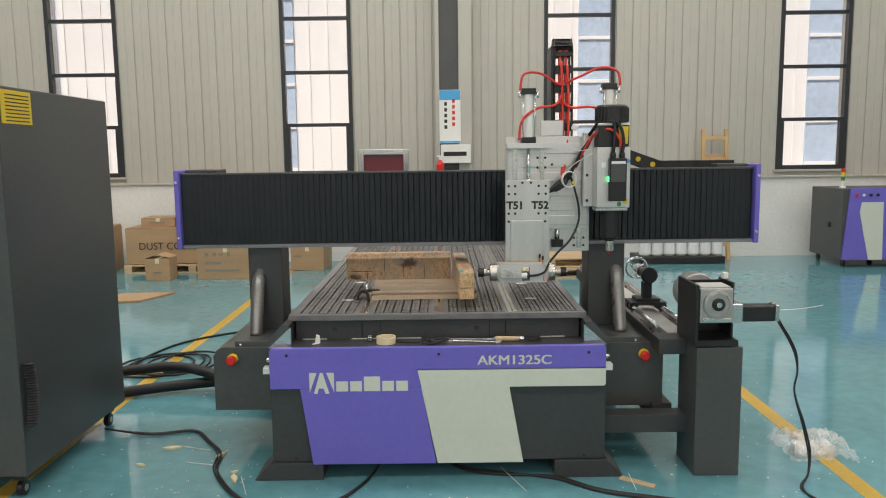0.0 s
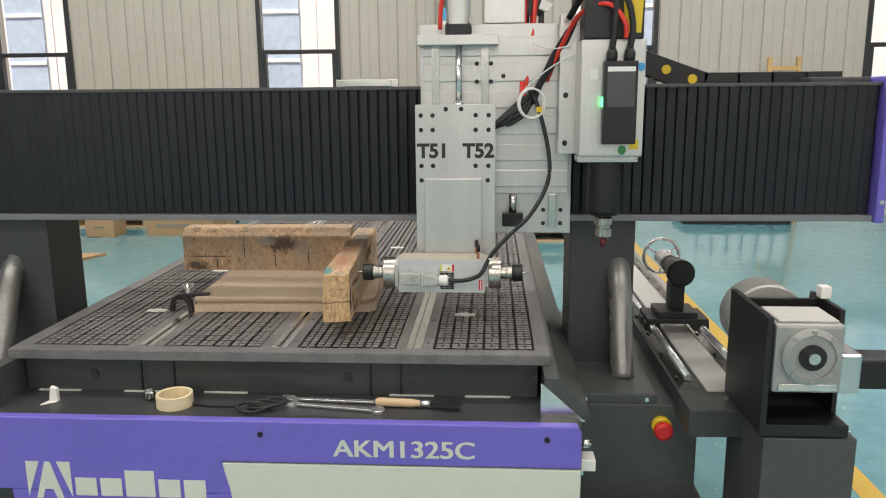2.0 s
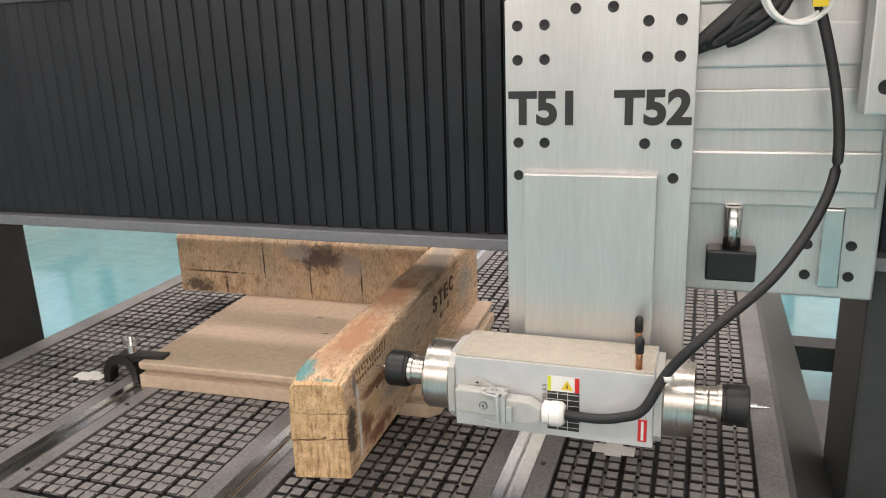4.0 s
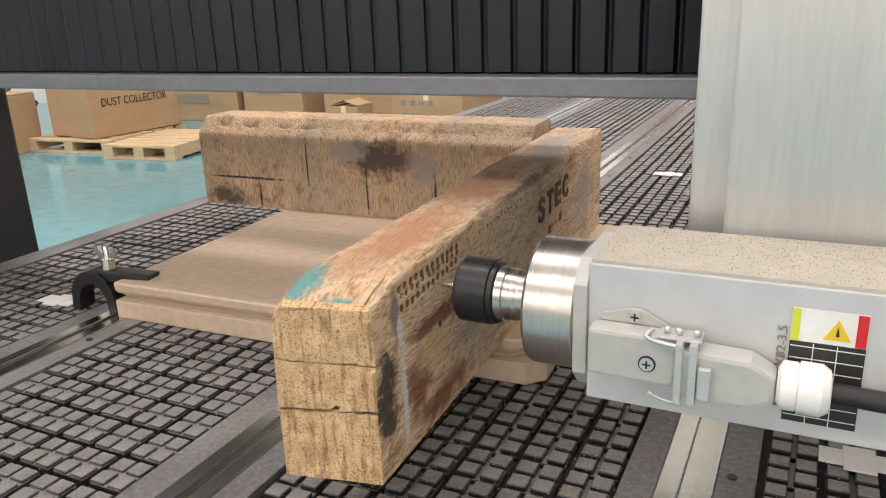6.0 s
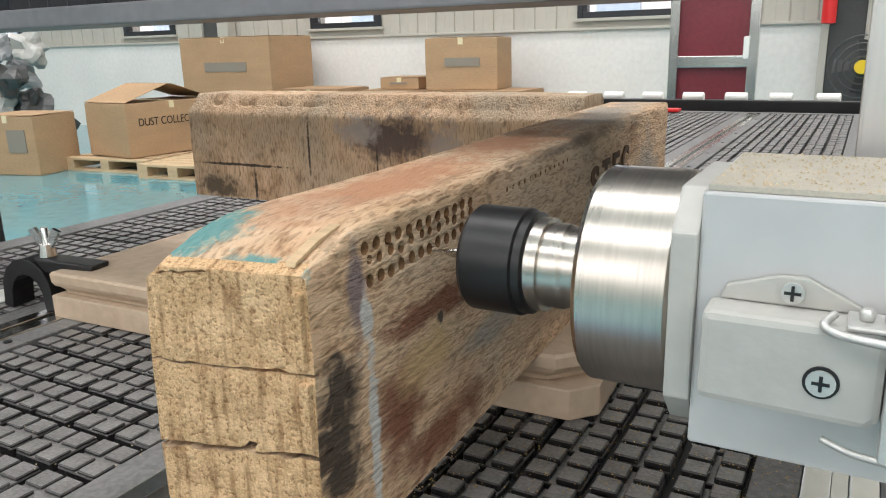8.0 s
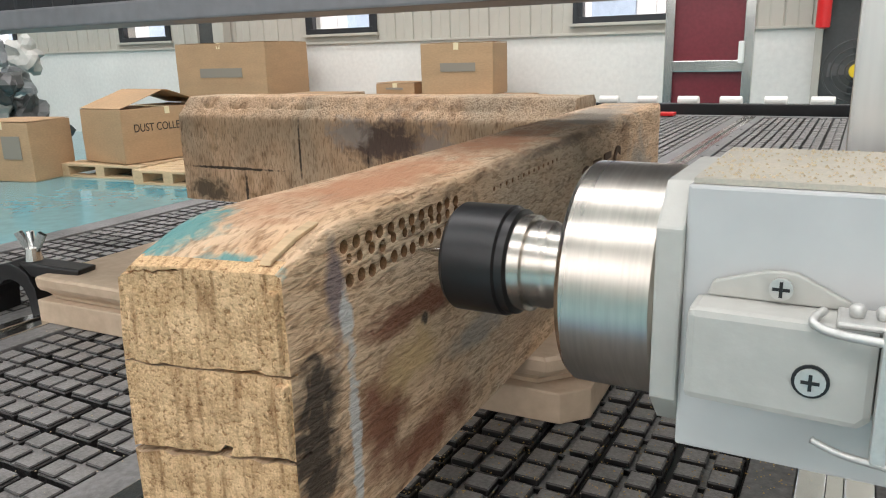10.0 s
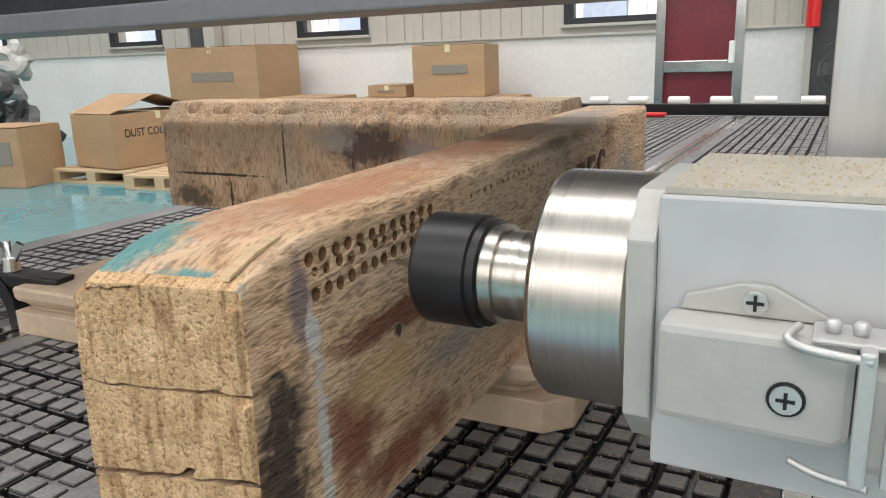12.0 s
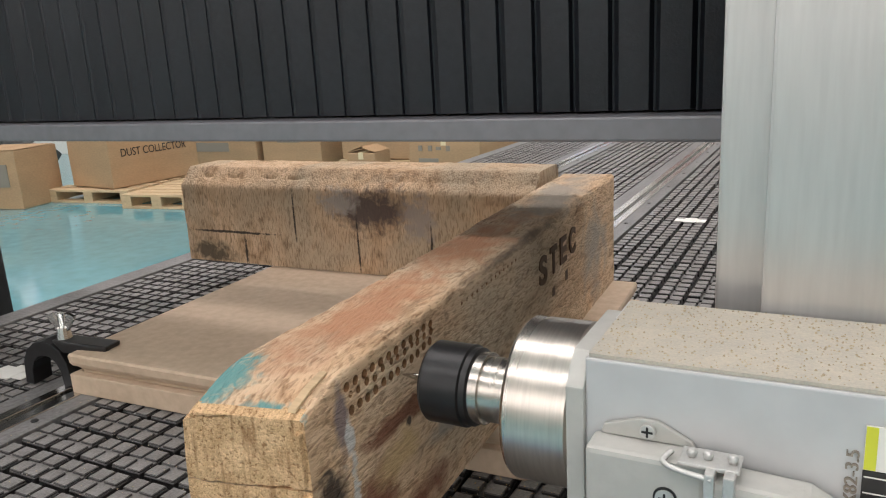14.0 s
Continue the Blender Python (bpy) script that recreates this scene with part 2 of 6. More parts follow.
def hall():
    x0, x1, y0, y1, top = HALL["x0"], HALL["x1"], HALL["y0"], HALL["y1"], HALL["top"]
    tagged(part("floor", box(x0 - 0.3, x1 + 0.3, y0 - 0.3, y1 + 0.3, -0.2, 0), TEAL), "glossy teal epoxy factory floor with dust and scuffs", "floor", kind="structure")
    tagged(part("ceiling", box(x0 - 0.3, x1 + 0.3, y0 - 0.3, y1 + 0.3, top, top + 0.2), CEIL), "white sheet metal factory ceiling", "ceiling", kind="structure")
    tagged(part("wall_west", box(x0 - 0.3, x0, y0, y1, 0, top), PLASTER), "plain white factory end wall", "wall", kind="structure")
    tagged(part("wall_east", box(x1, x1 + 0.3, y0, y1, 0, top), PLASTER), "plain white factory end wall", "wall", kind="structure")
    tagged(part("wall_south", box(x0 - 0.3, x1 + 0.3, y0 - 0.3, y0, 0, top), PLASTER), "plain white factory wall", "wall", kind="structure")
    # far wall: plaster dado, cladding between the openings, lintel above
    wall = tagged(part("wall_north", box(x0, x1, y1 - 0.03, y1 + 0.27, 0, BAND), PLASTER), "white plaster dado below cream corrugated cladding", "wall", kind="structure")
    part("ledge", box(x0, x1, y1 - 0.06, y1, BAND, BAND + 0.025, 0.004), PANEL_WALL, wall)
    edges = [x0] + [e for w in FAR_X for e in (w, w + WIN_W)] + [x1]
    for a, b in zip(edges[::2], edges[1::2]):
        bm = bmesh.new()
        n = max(2, round((b - a) / 0.235))
        step = (b - a) / n
        prof = []
        for i in range(n):
            u = a + i * step
            prof += [(u, 0.0), (u + 0.006, 0.014), (u + 0.016, 0.014), (u + 0.022, 0.0)]
            prof += [(u + step * 0.5, 0.0), (u + step * 0.5 + 0.008, 0.004), (u + step * 0.5 + 0.016, 0.0)]
        prof.append((b, 0.0))
        lo = [bm.verts.new((px, y1 + 0.0 - d * -1, BAND + 0.025)) for px, d in prof]
        hi = [bm.verts.new((px, y1 + 0.0 - d * -1, top)) for px, d in prof]
        for i in range(len(prof) - 1):
            bm.faces.new((lo[i], lo[i + 1], hi[i + 1], hi[i]))
        part("cladding", merge(bm, box(a, b, y1 + 0.03, y1 + 0.27, BAND + 0.025, top)), PANEL_WALL, wall)
    for w in FAR_X:
        part("cladding", box(w, w + WIN_W, y1 + 0.005, y1 + 0.25, HEAD, top), PANEL_WALL, wall)
        part("cladding", box(w, w + WIN_W, y1 + 0.005, y1 + 0.25, BAND + 0.026, SILL), PANEL_WALL, wall)
    glass = bpy.data.materials.new("window glass")
    glass.use_nodes = True
    g = glass.node_tree.nodes["Principled BSDF"]
    g.inputs["Transmission Weight"].default_value, g.inputs["Roughness"].default_value, g.inputs["IOR"].default_value = 1.0, 0.02, 1.05
    for i, w in enumerate(FAR_X):
        win = thing(f"window_{i + 1}", "tall dark-framed factory window with horizontal bars", "window", kind="structure")
        f = 0.055
        bars = [box(w, w + f, y1 - 0.02, y1 + 0.08, SILL, HEAD, 0.004), box(w + WIN_W - f, w + WIN_W, y1 - 0.02, y1 + 0.08, SILL, HEAD, 0.004),
                box(w + f, w + WIN_W - f, y1 - 0.02, y1 + 0.08, SILL, SILL + 0.06, 0.004), box(w + f, w + WIN_W - f, y1 - 0.02, y1 + 0.08, HEAD - f, HEAD, 0.004)]
        part("window_frame", merge(*bars), FRAME, win)
        zs = [SILL + 0.06, 1.962, 2.70, 3.445, 4.19, 4.93, 5.68, HEAD - f]
        for z in zs[1:-1]:
            part("glazing_bar", box(w + f, w + WIN_W - f, y1 - 0.01, y1 + 0.07, z - 0.024, z + 0.024, 0.004), FRAME, win)
        for za, zb in zip(zs, zs[1:]):
            p = part("pane", box(w + f, w + WIN_W - f, y1 + 0.03, y1 + 0.036, za, zb), glass, win)
            p.visible_shadow = False
        part("casement", merge(box(w + f, w + f + 0.045, y1 - 0.015, y1 + 0.06, SILL + 0.06, 1.937, 0.003), box(w + WIN_W - f - 0.045, w + WIN_W - f, y1 - 0.015, y1 + 0.06, SILL + 0.06, 1.937, 0.003)), FRAME, win)
        part("window_sill", box(w - 0.03, w + WIN_W + 0.03, y1 - 0.05, y1 + 0.0, SILL - 0.03, SILL, 0.004), PANEL_WALL, win)
    # columns in the far wall
    for i, cx in enumerate((-7.2, -0.03, 7.0)):
        col = thing("wall_column", "dark grey steel column in a cream casing against the wall", "column", kind="structure")
        part("web", box(cx + 0.03, cx + 0.30, y1 - 0.12, y1 - 0.025, 0.0, top - 0.01, 0.004), GREY_BOX, col)
        part("flange", box(cx - 0.03, cx + 0.03, y1 - 0.16, y1 - 0.022, 0.0, top - 0.01, 0.004), PANEL_WALL, col)
        part("flange", box(cx + 0.30, cx + 0.48, y1 - 0.16, y1 - 0.022, 0.0, top - 0.01, 0.004), PANEL_WALL, col)
    # yard and the building outside
    tagged(part("ground", box(-60, 60, y1 + 0.3, 80, -0.3, -0.05), GROUND), "pale concrete yard outside the windows", "ground", kind="structure")
    house = thing("factory_building", "white clad factory building with blue glazing outside", "building")
    part("wall", box(-40, 40, 13.0, 14.0, -0.05, 12), OUT_WALL, house)
    for gx in (-20.0, -14.6, -8.9, -3.85, 2.95, 7.85, 13.5):
        win = part("window", box(gx, gx + 0.75, 12.96, 13.0, 0.3, 9.5, 0.005), OUT_GLASS, house)
        for z in (1.2, 2.1, 3.0, 3.9, 4.8, 5.7, 6.6, 7.5):
            part("glazing_bar", box(gx, gx + 0.75, 12.93, 12.958, z, z + 0.07), OUT_WALL, win)
    part("cladding_rib", merge(*[box(-40 + j * 0.4, -39.97 + j * 0.4, 12.98, 12.999, 0, 12) for j in range(200)]), OUT_WALL, house)
    # floor lines
    for lx in (-2.02, 1.935):
        tagged(part("floor_line", box(lx - 0.045, lx + 0.045, -8.5, 6.6, 0.0, 0.0015), LINE), "yellow painted walkway line on the floor", "floor line", "floor lines", "structure")


hall()


def carton(name, label, x, y, w, d, h, turn, marks=(), z=0.0, open_top=False, category="cardboard box"):
    t = thing(name, label, category, "cardboard boxes", pose(x, y, z, 0, 0, turn))
    bm = box(0, w, 0, d, 0, h, 0.006)
    bmesh.ops.subdivide_edges(bm, edges=[e for e in bm.edges if e.calc_length() > 0.1], cuts=5, use_grid_fill=True)
    for v in bm.verts:
        v.co += 0.005 * Vector((noise.noise(v.co * 4 + Vector((x, y, 0))), noise.noise(v.co * 4 + Vector((7, x, y))), noise.noise(v.co * 4 + Vector((x, 9, y)))))
    part("body", bm, CARD, t)
    part("tape_strip", box(w / 2 - 0.025, w / 2 + 0.025, -0.0035, d + 0.0035, h - 0.06, h + 0.0045), TAPE, t)
    for a, b, c, e in ((0, 0.5, 0, 1), (0.5, 1, 0, 1)):
        flap = box(a * w + 0.003, b * w - 0.003, 0.003, d - 0.003, h + 0.005, h + 0.009)
        if open_top:
            flap = box(a * w + 0.003, b * w - 0.003, 0.003, d - 0.003, 0, 0.004)
            s = 1 if a == 0 else -1
            bmesh.ops.transform(flap, matrix=Matrix.Translation((0, 0, h + 0.005)) @ Matrix.Translation((a * w + (0 if a == 0 else 0.5 * w), 0, 0)) @ Matrix.Rotation(radians(-18 * s), 4, "Y") @ Matrix.Translation((-(a * w + (0 if a == 0 else 0.5 * w)), 0, 0)), verts=flap.verts)
        part("flap", flap, CARD, t)
    for text, size, mx, mz, wid in marks:
        if text:
            lettering("lettering", text, size, pose(mx, -0.006, mz) @ FACE_Y, LETTER, t, wid)
        else:
            part("print_bar", box(mx, mx + wid, -0.007, -0.001, mz, mz + size), GREY_INK, t)
    return t


carton("dust_collector_carton", "large brown cardboard box printed DUST COLLECTOR", -4.17, 6.38, 1.75, 0.6, 0.47, 0, [("DUST COLLECTOR", 0.135, 0.18, 0.19, 1.12)], z=0.13)
carton("carton", "low pale cardboard box on top of a larger box", -4.0, 6.5, 0.45, 0.4, 0.11, 0, [("", 0.02, 0.12, 0.05, 0.2)], z=0.613)
carton("carton", "brown cardboard box with printed handling marks", -3.066, 5.85, 0.71, 0.45, 0.40, 0, [("", 0.05, 0.1, 0.29, 0.04), ("", 0.05, 0.2, 0.29, 0.04), ("", 0.03, 0.28, 0.30, 0.05), ("", 0.05, 0.38, 0.29, 0.04), ("", 0.035, 0.1, 0.19, 0.2), ("", 0.03, 0.1, 0.10, 0.44)])
carton("small_carton", "small worn cardboard box with taped flaps on the floor", -3.69, 5.76, 0.31, 0.27, 0.28, 0, [("", 0.02, 0.1, 0.1, 0.1)], open_top=True)
carton("carton", "orange-brown cardboard box with a white label", -2.02, 6.5, 0.45, 0.5, 0.32, -4, [("", 0.03, 0.05, 0.18, 0.1)])
carton("dust_collector_carton", "long brown cardboard box on a pallet, printed DUST COLLECTOR, loosely closed", -5.28, 4.42, 0.95, 0.62, 0.47, 84, [("DUST COLLECTOR", 0.1, 0.12, 0.27, 0.7)], z=0.13, open_top=True)
carton("carton", "brown cardboard box with a white label beside the pallet", -6.55, 3.88, 0.6, 0.5, 0.52, 12, [("", 0.2, 0.3, 0.2, 0.2)])
carton("dust_collector_carton", "large cardboard box stacked high before the wall", -6.57, 6.3, 1.28, 0.75, 0.645, 2, [("", 0.1, 0.35, 0.28, 0.6)], z=0.523)
carton("dust_collector_carton", "large cardboard box below a stacked one", -6.57, 6.3, 1.28, 0.75, 0.51, 2, [("", 0.1, 0.3, 0.2, 0.6)])
carton("carton", "cardboard box standing on the floor before the wall", -5.2, 6.35, 0.76, 0.6, 0.61, 2, [("", 0.06, 0.2, 0.3, 0.3)])
carton("carton", "tall cardboard box standing on a larger box", -3.42, 6.42, 0.72, 0.5, 0.48, 8, [("", 0.08, 0.2, 0.22, 0.35)], z=0.613)


def pallet(label, x, y, turn, w=1.1, d=1.0):
    p = thing("pallet", label, "pallet", "pallets", pose(x, y, 0, 0, 0, turn))
    for i in range(7):
        part("deck_board", box(0, w, i * d / 7, i * d / 7 + 0.1, 0.1, 0.122, 0.003), PALLET, p)
    for i in range(3):
        part("runner", box(i * (w - 0.1) / 2, i * (w - 0.1) / 2 + 0.1, 0, d, 0.02, 0.1, 0.003), PALLET, p)
    for i in range(3):
        part("base_board", box(0, w, i * (d - 0.1) / 2, i * (d - 0.1) / 2 + 0.1, 0, 0.02, 0.002), PALLET, p)
    return p


pallet("pale wooden pallet on the teal floor under a box", -6.05, 4.32, 6, 0.95, 1.05)
pallet("pale wooden pallet lying beside boxes", -5.0, 4.25, 8, 0.72, 0.9)
pallet("pale wooden pallet under a large cardboard box", -4.2, 6.35, 0, 1.8, 0.6)
pallet("pale wooden pallet lying by the far wall", 0.75, 5.55, 2, 1.2, 0.9)
pallet("pale wooden pallet lying by the far wall", 0.78, 5.6, 3, 1.15, 0.85).location.z = 0.125


def control_cabinet():
    c = thing("control_cabinet", "tall dark grey steel control cabinet on castors", "cabinet", "", pose(-1.845, -0.345, 0))
    part("body", box(-0.62, 0, 0, 1.06, 0.12, 1.85, 0.008), GREY_BOX, c)
    part("warning_plate", box(0, 0.003, 0.03, 0.27, 1.69, 1.835), YELLOW, c, "yellow warning plate with small print")
    part("print_bar", merge(*[box(0.0025, 0.004, 0.06, 0.25, 1.70 + 0.016 * i, 1.705 + 0.016 * i) for i in range(8)]), LETTER, c)
    for cy in (0.08, 0.98):
        for cx in (-0.07, -0.55):
            w = part("castor", merge(turned([(0.012, -0.016), (0.036, -0.013), (0.036, 0.013), (0.012, 0.016)], "x", (cx, cy, 0.037), 20), box(cx - 0.025, cx + 0.025, cy - 0.03, cy + 0.03, 0.08, 0.12, 0.003)), BLACK, c)
            part("hub", turned([(0.016, -0.018), (0.016, 0.018)], "x", (cx, cy, 0.037), 16), STEEL, w)
    part("hose", merge(*[turned([(0.02, -0.006), (0.027, 0.0), (0.02, 0.006)], "z", (0.03, 0.02 + 0.02 * math.sin(i * 0.12), 0.36 + i * 0.012), 16) for i in range(24)]), RUBBER, c, "black corrugated hose")


control_cabinet()


def laser_cabinet():
    c = thing("machine_cabinet", "grey and purple machine cabinet on castors by the far wall", "cabinet", "", pose(5.2, 6.2, 0))
    part("body", box(0, 1.9, 0, 0.85, 0.1, 1.02, 0.01), GREY_BOX, c)
    part("front_panel", prism([(0.0, 0.1), (0.9, 0.1), (0.9, 1.03), (0.08, 1.03)], "y", -0.03, -0.002, 0.004), PURPLE, c)
    part("inset", prism([(0.34, 0.1), (0.52, 0.1), (0.5, 0.85), (0.22, 0.85), (0.2, 0.72)], "y", -0.038, -0.031), CREAM, c)
    for i, m in enumerate((RED, WHITE, BLACK, BLACK)):
        part("button", turned([(0.018, -0.05), (0.018, -0.03)], "y", (0.15 + i * 0.09, 0, 0.94), 14), m, c)
    for cx in (0.08, 0.8, 1.7):
        for cy in (0.1, 0.75):
            part("castor", turned([(0.02, -0.015), (0.045, -0.012), (0.045, 0.012), (0.02, 0.015)], "x", (cx, cy, 0.046), 16), BLACK, c)
    part("door_handle", box(-0.02, 0, 0.3, 0.36, 0.5, 0.56, 0.006), BLACK, c)
    t = thing("signal_light", "small stacked signal lamp on a machine cabinet", "signal lamp", "", pose(5.31, 6.45, 1.02))
    part("stem", turned([(0.04, 0), (0.04, 0.02), (0.012, 0.03), (0.012, 0.1)], "z"), WHITE, t)
    for i, m in enumerate((GREEN, YELLOW, RED)):
        part("lens", turned([(0.025, 0.1 + i * 0.055), (0.025, 0.152 + i * 0.055)], "z", sides=20), m, t)


laser_cabinet()


def wall_things():
    sign = thing("safety_sign", "white and blue safety sign with red writing", "sign", "", pose(-0.005, 7.22, 1.68))
    part("board", box(0, 0.30, 0, 0.015, 0, 0.74, 0.003), WHITE, sign)
    part("header", box(0.005, 0.295, -0.002, 0.0, 0.6, 0.735), BLUE_LABEL, sign)
    for i in range(5):
        part("print_bar", box(0.07, 0.11, -0.002, 0, 0.2 + 0.08 * i, 0.25 + 0.08 * i), LETTER, sign)
        part("print_bar", box(0.18, 0.22, -0.002, 0, 0.24 + 0.08 * i, 0.29 + 0.08 * i), RED, sign)
    part("footer", box(0.005, 0.295, -0.002, 0, 0.005, 0.03), BLUE_LABEL, sign)
    unit = thing("wall_box", "white electrical box on the wall column", "electrical box", "", pose(0.01, 7.10, 1.40))
    part("body", box(0, 0.42, 0, 0.13, 0, 0.26, 0.012), WHITE, unit)
    part("display", box(0.04, 0.36, -0.004, 0.0, 0.1, 0.16, 0.002), BLACK, unit)
    fire = thing("fire_cabinet", "maroon wall cabinet with glass and a silver frame", "cabinet", "", pose(-1.03, 6.05, 0.36))
    part("body", box(0.06, 0.58, 0.03, 0.24, 0.0, 1.2), MAROON, fire)
    f = 0.07
    part("door_frame", merge(box(0, f, -0.02, 0.03, 0, 1.24, 0.006), box(0.64 - f, 0.64, -0.02, 0.03, 0, 1.24, 0.006), box(f, 0.64 - f, -0.02, 0.03, 1.17, 1.24, 0.006), box(f, 0.64 - f, -0.02, 0.03, 0.46, 0.545, 0.006), box(f, 0.64 - f, -0.02, 0.03, 0, 0.06, 0.006)), RAIL, fire)
    part("door_handle", box(0.54, 0.58, -0.05, -0.02, 0.52, 0.68, 0.01), WHITE, fire)
    part("leg", merge(box(0.02, 0.08, 0.0, 0.2, -0.36, 0), box(0.56, 0.62, 0.0, 0.2, -0.36, 0)), RAIL, fire)
    lad = thing("wooden_ladder", "pale wooden step ladder leaning on the wall", "ladder", "", pose(3.70, 6.98, 0, -8))
    for lx in (0, 0.32):
        part("rail", prism([(lx - 0.02 + (0.015 if lx else -0.015), 0), (lx + 0.03 + (0.015 if lx else -0.015), 0), (lx + 0.045, 1.85), (lx, 1.85)], "y", 0, 0.05, 0.003), WOOD_LADDER, lad)
    for i in range(6):
        part("rung", box(0.0, 0.35, 0.008, 0.042, 0.2 + 0.3 * i, 0.25 + 0.3 * i, 0.004), WOOD_LADDER, lad)
    part("panel", box(0.04, 0.32, 0.051, 0.056, 0.7, 1.5), CARD, lad)
    ext = thing("fire_extinguisher", "red fire extinguisher on the wall column", "fire extinguisher", "", pose(0.0, 7.06, 1.12))
    part("cylinder", turned([(0.02, 0), (0.055, 0.01), (0.055, 0.26), (0.03, 0.31), (0.018, 0.33)], "z"), RED, ext)
    part("valve", merge(turned([(0.02, 0.331), (0.02, 0.37)], "z"), box(-0.05, 0.02, -0.015, 0.015, 0.37, 0.39, 0.004)), WHITE, ext)
    part("bracket", box(-0.04, 0.04, 0.056, 0.12, 0.05, 0.25), GREY_BOX, ext)
    bags = thing("wrapped_rolls", "row of white wrapped rolls on a black pallet", "wrapped goods", "", pose(2.72, 6.7, 0))
    part("pallet_base", box(-0.02, 1.15, -0.05, 0.5, 0, 0.1, 0.01), BLACK, bags)
    for i in range(7):
        part("roll", turned([(0.06, 0.1), (0.083, 0.13), (0.078, 0.25), (0.084, 0.36), (0.06, 0.4)], "z", (0.09 + i * 0.165, 0.1, 0), 20), WRAP, bags)
    m = thing("fibreboard_sheet", "loose brown board lying on the teal floor", "board", "", pose(-3.62, 4.28, 0, 0, 0, 12))
    part("sheet", prism([(0, 0), (0.42, 0), (0.72, 0.42), (0.2, 0.5), (0, 0.42)], "z", 0.0, 0.025, 0.003), CARD, m)
    heap = thing("wrapped_parts", "pile of parts wrapped in clear plastic", "wrapped goods", "", pose(-7.5, 4.9, 0))
    for i in range(9):
        bm = bmesh.new()
        bmesh.ops.create_icosphere(bm, subdivisions=3, radius=0.2)
        for v in bm.verts:
            v.co *= 0.85 + 0.7 * noise.noise(v.co * 7 + Vector((i, 0, 0)))
            v.co += Vector(((i % 3) * 0.28 - 0.7, (i // 3) * 0.25, 0.2 + 0.3 * (i % 4)))
            v.co.z = max(v.co.z, 0)
        part("wrapped_part", bm, (GREY_WRAP, HOUSING, GREY_BOX)[i % 3], heap)


    fan = thing("floor_fan", "round grey floor fan with a yellow hub", "fan", "", pose(0.28, 6.8, 0))
    part("cage", merge(*[tube([(r * math.cos(a), -0.06 + 0.06 * (r / 0.24), 0.79 + r * math.sin(a)) for a in [i * math.pi / 10 for i in range(21)]], 0.006, 6, 2) for r in (0.08, 0.13, 0.18, 0.24)]), GREY_BOX, fan, "grey wire cage")
    for i in range(4):
        part("blade", prism([(0.03, -0.03), (0.2, -0.07), (0.21, 0.05), (0.03, 0.02)], "z", 0.0, 0.004), GREY, fan).matrix_basis = pose(0, 0.03, 0.79, 90, 0, 0) @ pose(0, 0, 0, 20, 0, 90 * i)
    part("hub", turned([(0.05, -0.09), (0.055, -0.05), (0.05, 0.06)], "y", (0, 0, 0.79), 20), YELLOW, fan, "yellow hub")
    part("stand", merge(box(-0.02, 0.02, 0.04, 0.08, 0.03, 0.78), box(-0.2, 0.2, -0.1, 0.2, 0, 0.03, 0.005)), GREY, fan)


wall_things()
# ---- the routing machine: bed ----
TOP = 0.77
STRIPS = (-0.358, 0.006, 0.366)
FIELDS = ((-0.672, -0.408), (-0.310, -0.046), (0.054, 0.318), (0.416, 0.680))
PITCH, BLOCK = 0.0435, 0.0374


